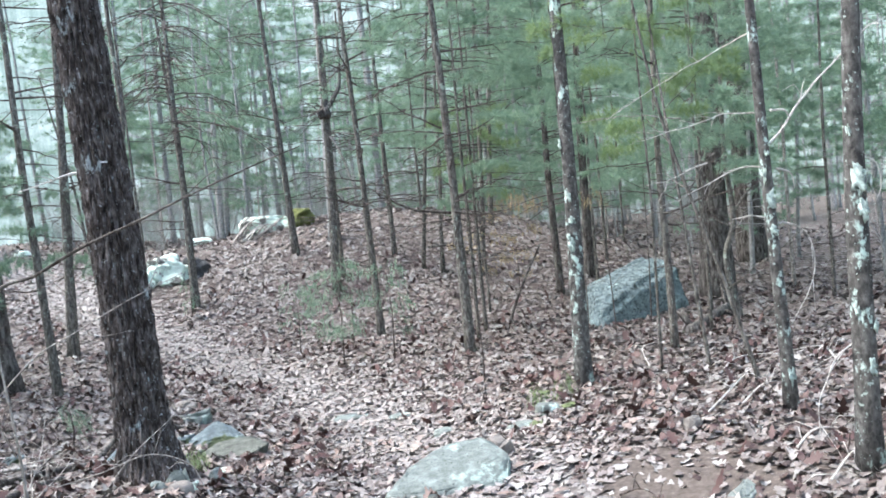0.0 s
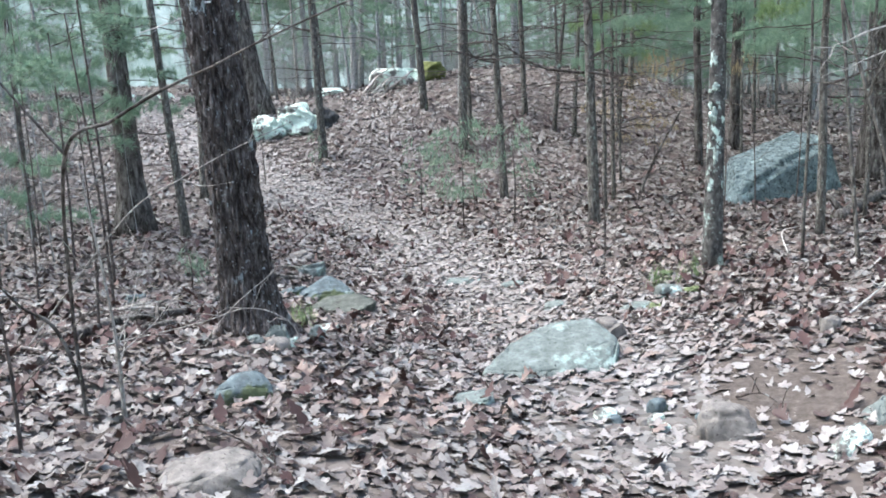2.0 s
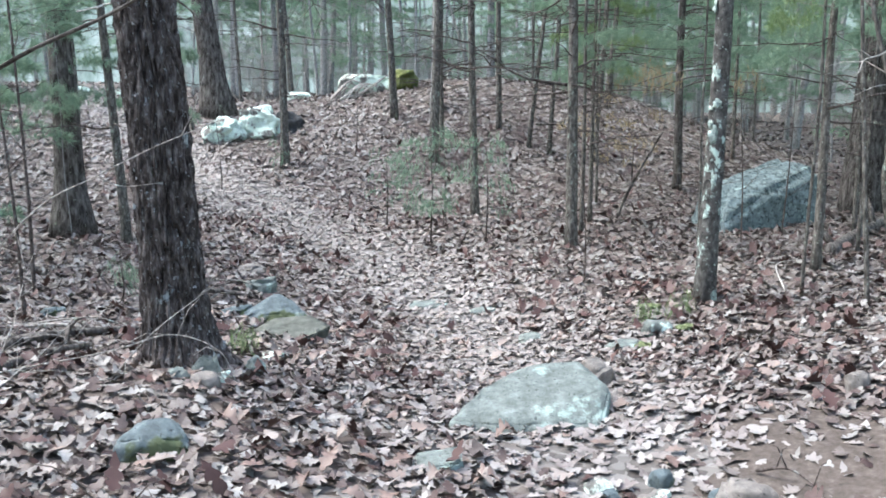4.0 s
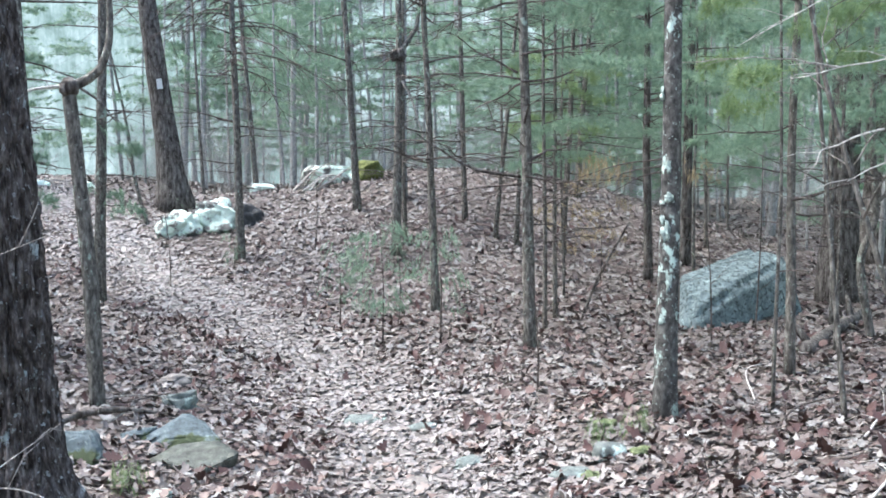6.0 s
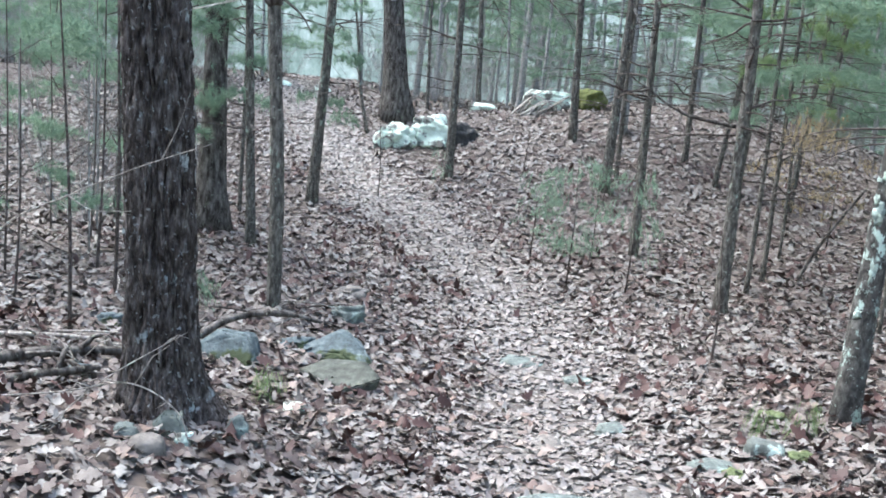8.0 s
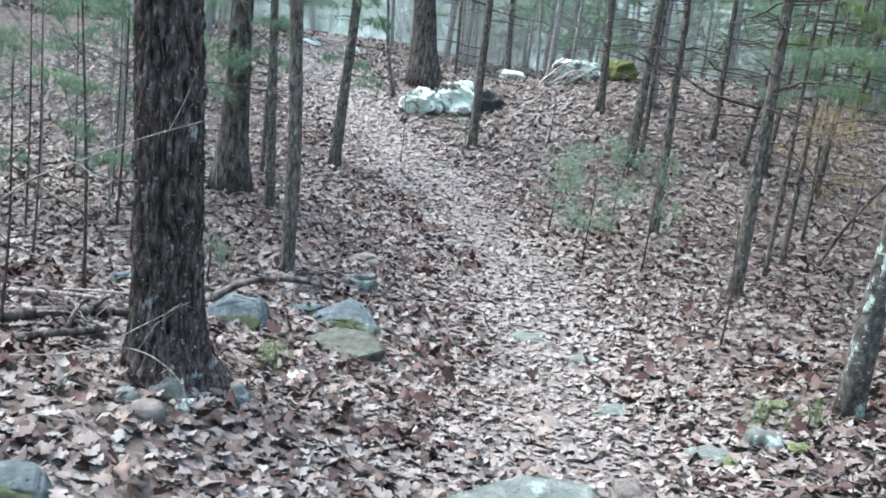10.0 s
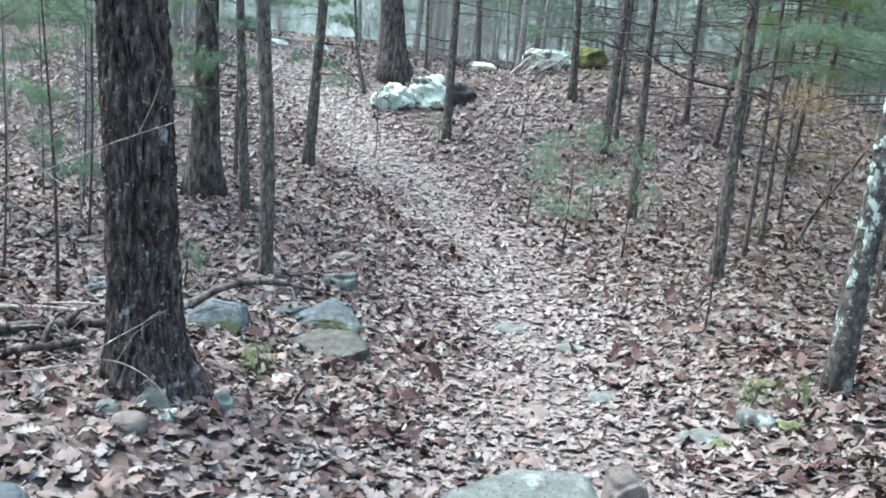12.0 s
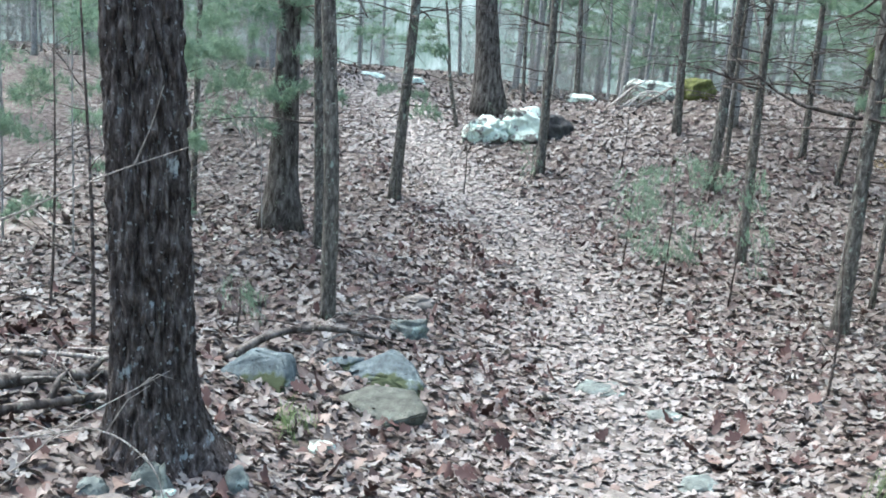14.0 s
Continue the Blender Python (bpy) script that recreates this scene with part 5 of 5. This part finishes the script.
# foliage on pines near the trail
FOL = "young pines with green needles"
LEAFY = [
    (3.1, 6.9, 0.03, (1.9, 5.0, 30, 0.9), NEEDLE), (4.3, 6.2, 0.035, (1.6, 5.0, 36, 1.0), NEEDLE), (5.4, 7.8, 0.05, (2.0, 6.5, 46, 1.3), NEEDLE),
    (3.4, 10.6, 0.04, (2.6, 6.5, 34, 1.2), NEEDLE), (4.9, 9.9, 0.05, (2.0, 7.0, 46, 1.3), NEEDLE), (6.5, 12.6, 0.06, (1.4, 7.0, 50, 1.4), NEEDLE),
    (2.6, 4.4, 0.025, (1.75, 4.4, 30, 0.7), NEEDLE_YELLOW), 
] + [
    (-3.9, 7.9, 0.03, (0.5, 4.5, 22, 0.9), NEEDLE), (-3.3, 6.6, 0.022, (1.1, 3.6, 12, 0.8), NEEDLE), (-4.9, 9.8, 0.04, (0.8, 6.0, 34, 1.1), NEEDLE),
    (-4.6, 6.6, 0.03, (0.6, 4.5, 24, 1.0), NEEDLE), (-3.0, 8.7, 0.02, (1.3, 3.0, 12, 0.6), NEEDLE), (-6.0, 12.0, 0.05, (0.8, 7.0, 44, 1.4), NEEDLE),
    (-3.6, 6.1, 0.02, (0.4, 3.2, 18, 0.8), NEEDLE), (-2.75, 7.5, 0.012, (1.1, 2.3, 9, 0.45), NEEDLE), (-2.45, 10.8, 0.014, (1.2, 2.6, 10, 0.5), NEEDLE),
        (7.5, 8.0, 0.05, (1.8, 7.0, 50, 1.4), NEEDLE), (8.5, 15.5, 0.06, (0.8, 8.0, 60, 1.6), NEEDLE), (4.2, 16.8, 0.06, (1.2, 8.0, 60, 1.5), NEEDLE),
]
for k, (px, py, r, bo, mat) in enumerate(LEAFY):
    tree("leafy_pine", px, py, (0.02 * math.sin(k * 2.1), 0.02 * math.cos(k * 1.7)), r * (0.3 if px < -2.5 else 0.5), bo[1] + 0.4, HAZED_GREY_BARK if px < -2.5 else PINE_BARK, "young white pine with soft green needled boughs" if mat is NEEDLE else "young pine with yellow-green needled boughs", 150 + k, ((0.5, bo[0], 5),), DEAD_TWIG, (bo,), mat, sides=8, group=FOL, limb_len=0.6)


def seedling(x, y, h, n, mat, label, seed, spread=0.5):
    rng = random.Random(seed)
    t = thing("pine_seedling", x, y, gz(x, y), label, "seedling")
    line = [(0, 0, -0.03), (0.02, 0, h * 0.5), (0.0, 0.02, h)]
    v, f = tube(line, [0.009, 0.006, 0.003], 6)
    child("stem", mesh_of("stem", v, f, DEAD_TWIG), t)
    rows = [(0, 0, h * rng.uniform(0.25, 0.98), rng.uniform(0, 6.28), rng.uniform(0.0, 0.5), spread * h * rng.uniform(0.35, 0.8)) for _ in range(n)]
    child("crown", foliage_mesh("crown", rows, SPARSE, mat, seed), t, "sparse pale green needles")
    return t


seedling(0.69, 8.23, 1.25, 40, NEEDLE, "sparse pale green pine seedling in leaves", 1)
seedling(1.21, 7.85, 1.05, 20, NEEDLE, "sparse pale green pine seedling in leaves", 2)
seedling(0.35, 9.5, 0.9, 18, NEEDLE, "sparse pale green pine seedling in leaves", 3)
seedling(1.35, 12.0, 0.5, 14, NEEDLE, "low green pine seedling at a trunk", 4)
seedling(-1.9, 5.25, 0.3, 9, NEEDLE, "tiny green pine seedling in leaves", 5, 0.8)
seedling(-0.95, 12.0, 0.55, 10, NEEDLE, "low green pine seedling at a trunk", 6)
seedling(1.62, 4.15, 0.14, 9, NEEDLE_YELLOW, "tiny yellow-green ground plant beside a stone", 7, 1.2)
seedling(1.45, 4.25, 0.12, 9, NEEDLE_YELLOW, "tiny yellow-green ground plant beside a stone", 8, 1.2)
seedling(-1.02, 3.95, 0.13, 9, NEEDLE_YELLOW, "tiny yellow-green ground plant beside the oak", 9, 1.2)
seedling(3.5, 10.9, 1.5, 16, NEEDLE_RUST, "dead pine seedling with rust-brown needles", 10, 0.7)
seedling(4.15, 11.2, 1.0, 10, NEEDLE_RUST, "dead pine seedling with rust-brown needles", 11, 0.7)

# ---- woods behind ----
WOODS = "trees of the woods behind"


# Distant trunks and limbs take the haze-lightened bark in place of real mist.
def far_pine(seed, height, r, low):
    return tree("far_pine", 0, 0, (0.01, 0.01), r, height, HAZED_GREY_BARK, "green pine of the woods paled for haze, some unseen for shade", seed, ((0.6, low + 0.6, 5),), HAZED_GREY_BARK, ((low, height - 0.3, int(height * 8), 1.4),), NEEDLE, fine=False, sides=8, group=WOODS, limb_len=0.9)


def far_bare(seed, height, r, mat=None):
    return tree("far_tree", 0, 0, (0.02, 0.0), r, height, mat or HAZED_GREY_BARK, "thin bare grey tree paled for haze, some unseen for shade", seed, ((1.0, height - 0.5, 10),), HAZED_GREY_BARK, sides=8, group=WOODS, limb_len=1.6, droop=-0.15, bend=0.12, twigs=(18, 26))


def shrub(seed):
    """A tangle of thin stems and twigs, too fine to count: one mesh."""
    rng = random.Random(seed)
    stems = []
    for k in range(9):
        az = rng.uniform(0, 6.28)
        me = limb_mesh("stem", rng, (0.15 * math.cos(az), 0.15 * math.sin(az), -0.05), az, rng.uniform(0.9, 1.45), rng.uniform(1.0, 3.4), 0.006, HAZED_GREY_BARK, 18, 0.05)
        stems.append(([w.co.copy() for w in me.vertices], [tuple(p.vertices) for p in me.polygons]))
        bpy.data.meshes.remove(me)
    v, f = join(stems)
    return tagged(new("bare_shrub", mesh_of("bare_shrub", v, f, HAZED_GREY_BARK)), "tangle of thin bare grey twigs paled for haze", "shrub", "bare shrubs in the woods")


def place_woods():
    rng = random.Random(77)
    pines = [far_pine(300, 9, 0.06, 1.0), far_pine(301, 7, 0.045, 0.7), far_pine(302, 11, 0.09, 2.2)]
    bares = [far_bare(310, 9, 0.032), far_bare(311, 8, 0.02), far_bare(312, 11, 0.03), far_bare(313, 10, 0.04), far_bare(314, 10, 0.03, PALE_TWIG)]
    shrubs = [shrub(320), shrub(321), shrub(322)]

    def spots(count, y0, y1, half, gap, clear, low):
        out = []
        while len(out) < count:
            y = y0 + (y1 - y0) * rng.random() ** 1.2
            x = rng.uniform(-half, half) * (y + 2)
            if abs(x - float(trail_x(np.float64(y)))) < gap or (low and x > -0.5 and y < 25) or (clear and -0.3 < x / (y + 2) < 0.0 and y < 23):
                continue
            out.append((x, y))
        return out

    side = {0: [(-2.4, 24.5), (-4.8, 26.0), (-6.8, 22.5), (0.4, 26.5), (-8.4, 20.0), (9.2, 7.6), (10.8, 9.6), (12.6, 8.4), (8.6, 11.2), (13.5, 12.0), (11.6, 14.4), (15.2, 10.2), (-9.5, 12.5), (-11.5, 16.0)],
            1: [(8.2, 7.0), (9.4, 9.0), (8.0, 9.4), (10.2, 8.0), (11.4, 10.8), (12.0, 7.6), (10.6, 12.4), (12.8, 10.4), (13.8, 13.6), (9.0, 13.6), (14.4, 9.0), (7.6, 10.8), (-1.4, 19.5), (-0.2, 18.2), (0.6, 20.4), (1.9, 18.0), (2.8, 19.8), (3.7, 18.4), (0.1, 22.6), (5.2, 18.8), (-3.2, 21.5), (-2.2, 23.0), (1.2, 23.5), (3.4, 22.4), (6.4, 20.0), (-6.2, 15.5), (-7.4, 17.8), (-5.4, 14.0)],
            2: [(-1.6, 18.0), (-2.6, 19.4), (-0.4, 19.8), (-1.2, 21.8), (0.8, 18.9), (2.4, 18.9), (-2.9, 22.4), (4.2, 19.4), (-5.9, 15.2), (-6.8, 13.6), (-5.0, 12.4), (-4.6, 8.8), (9.8, 7.0), (11.2, 8.8), (12.2, 11.6), (13.2, 9.6), (14.6, 11.4)]}
    # Unseen trees added behind the camera to block sky light from the near ground.
    for k in range(26):
        side[0].append((-13 + 26 * rng.random(), -5 - 14 * rng.random()))
        side[1].append((-15 + 30 * rng.random(), -4 - 18 * rng.random()))
    # Pines on the right; the last six flank the camera unseen, for shade.
    side[0] += [(7.5, 17.0), (9.0, 19.0), (10.5, 17.2), (12.0, 20.0), (6.4, 22.0), (8.2, 24.0), (11.0, 23.0), (13.5, 18.0), (14.5, 22.0), (9.8, 26.5), (12.8, 27.0), (-7.5, 1.5), (-9.0, 4.5), (-7.0, -2.5), (8.0, 0.5), (9.5, 3.5), (7.0, -3.0)]
    for k in range(46):
        y = 20 + 17 * rng.random()
        side[2].append((y * (0.08 + 0.62 * rng.random()), y))
    for k in range(14):
        y = 24 + 12 * rng.random()
        side[0].append((y * (0.15 + 0.5 * rng.random()), y))
    for row, (kinds, count, y0, y1, half, gap) in enumerate(((pines, 125, 18, 46, 0.95, 1.8), (bares, 72, 19, 44, 0.95, 1.4), (shrubs, 130, 17.5, 40, 0.9, 1.2))):
        pts = spots(count, y0, y1, half, gap, kinds is pines, kinds is shrubs) + side[row]
        for k, (x, y) in enumerate(pts):
            m = pose(x, y, gz(x, y), rng.uniform(-3, 3), rng.uniform(-3, 3), rng.uniform(0, 360))
            if k < len(kinds):
                kinds[k].matrix_basis = m
            else:
                copy_thing(kinds[k % len(kinds)], m)


place_woods()

# ---- single leaves on the ground beside the trail ----


def single_leaves():
    rng = np.random.default_rng(9)
    metas = []
    for k in range(8):
        v, t = scatter_leaves(rng, np.array([0.0]), np.array([-400.0]), np.array([0.078]), np.array([0.0]), np.array([0.15]))
        v = v - (0, -400.0, gz(0, -400.0))
        v[:, 2] -= v[:, 2].min()
        metas.append(tri_mesh("oak_leaf", v, t, LEAF_ONE))
    r = random.Random(12)
    for k in range(290):
        x, y = r.uniform(-1.5, 1.9), r.uniform(1.6, 5.2)
        if float(dirt_amount(np.float64(x), np.float64(y))) > 0.4:
            continue
        ob = new("oak_leaf", metas[k % 8])
        ob.parent = ground
        ob.matrix_basis = pose(x, y, gz(x, y) + r.uniform(0.02, 0.035), r.uniform(-8, 8), r.uniform(-8, 8), r.uniform(0, 360)) @ Matrix.Scale(r.uniform(0.75, 1.25), 4)


single_leaves()
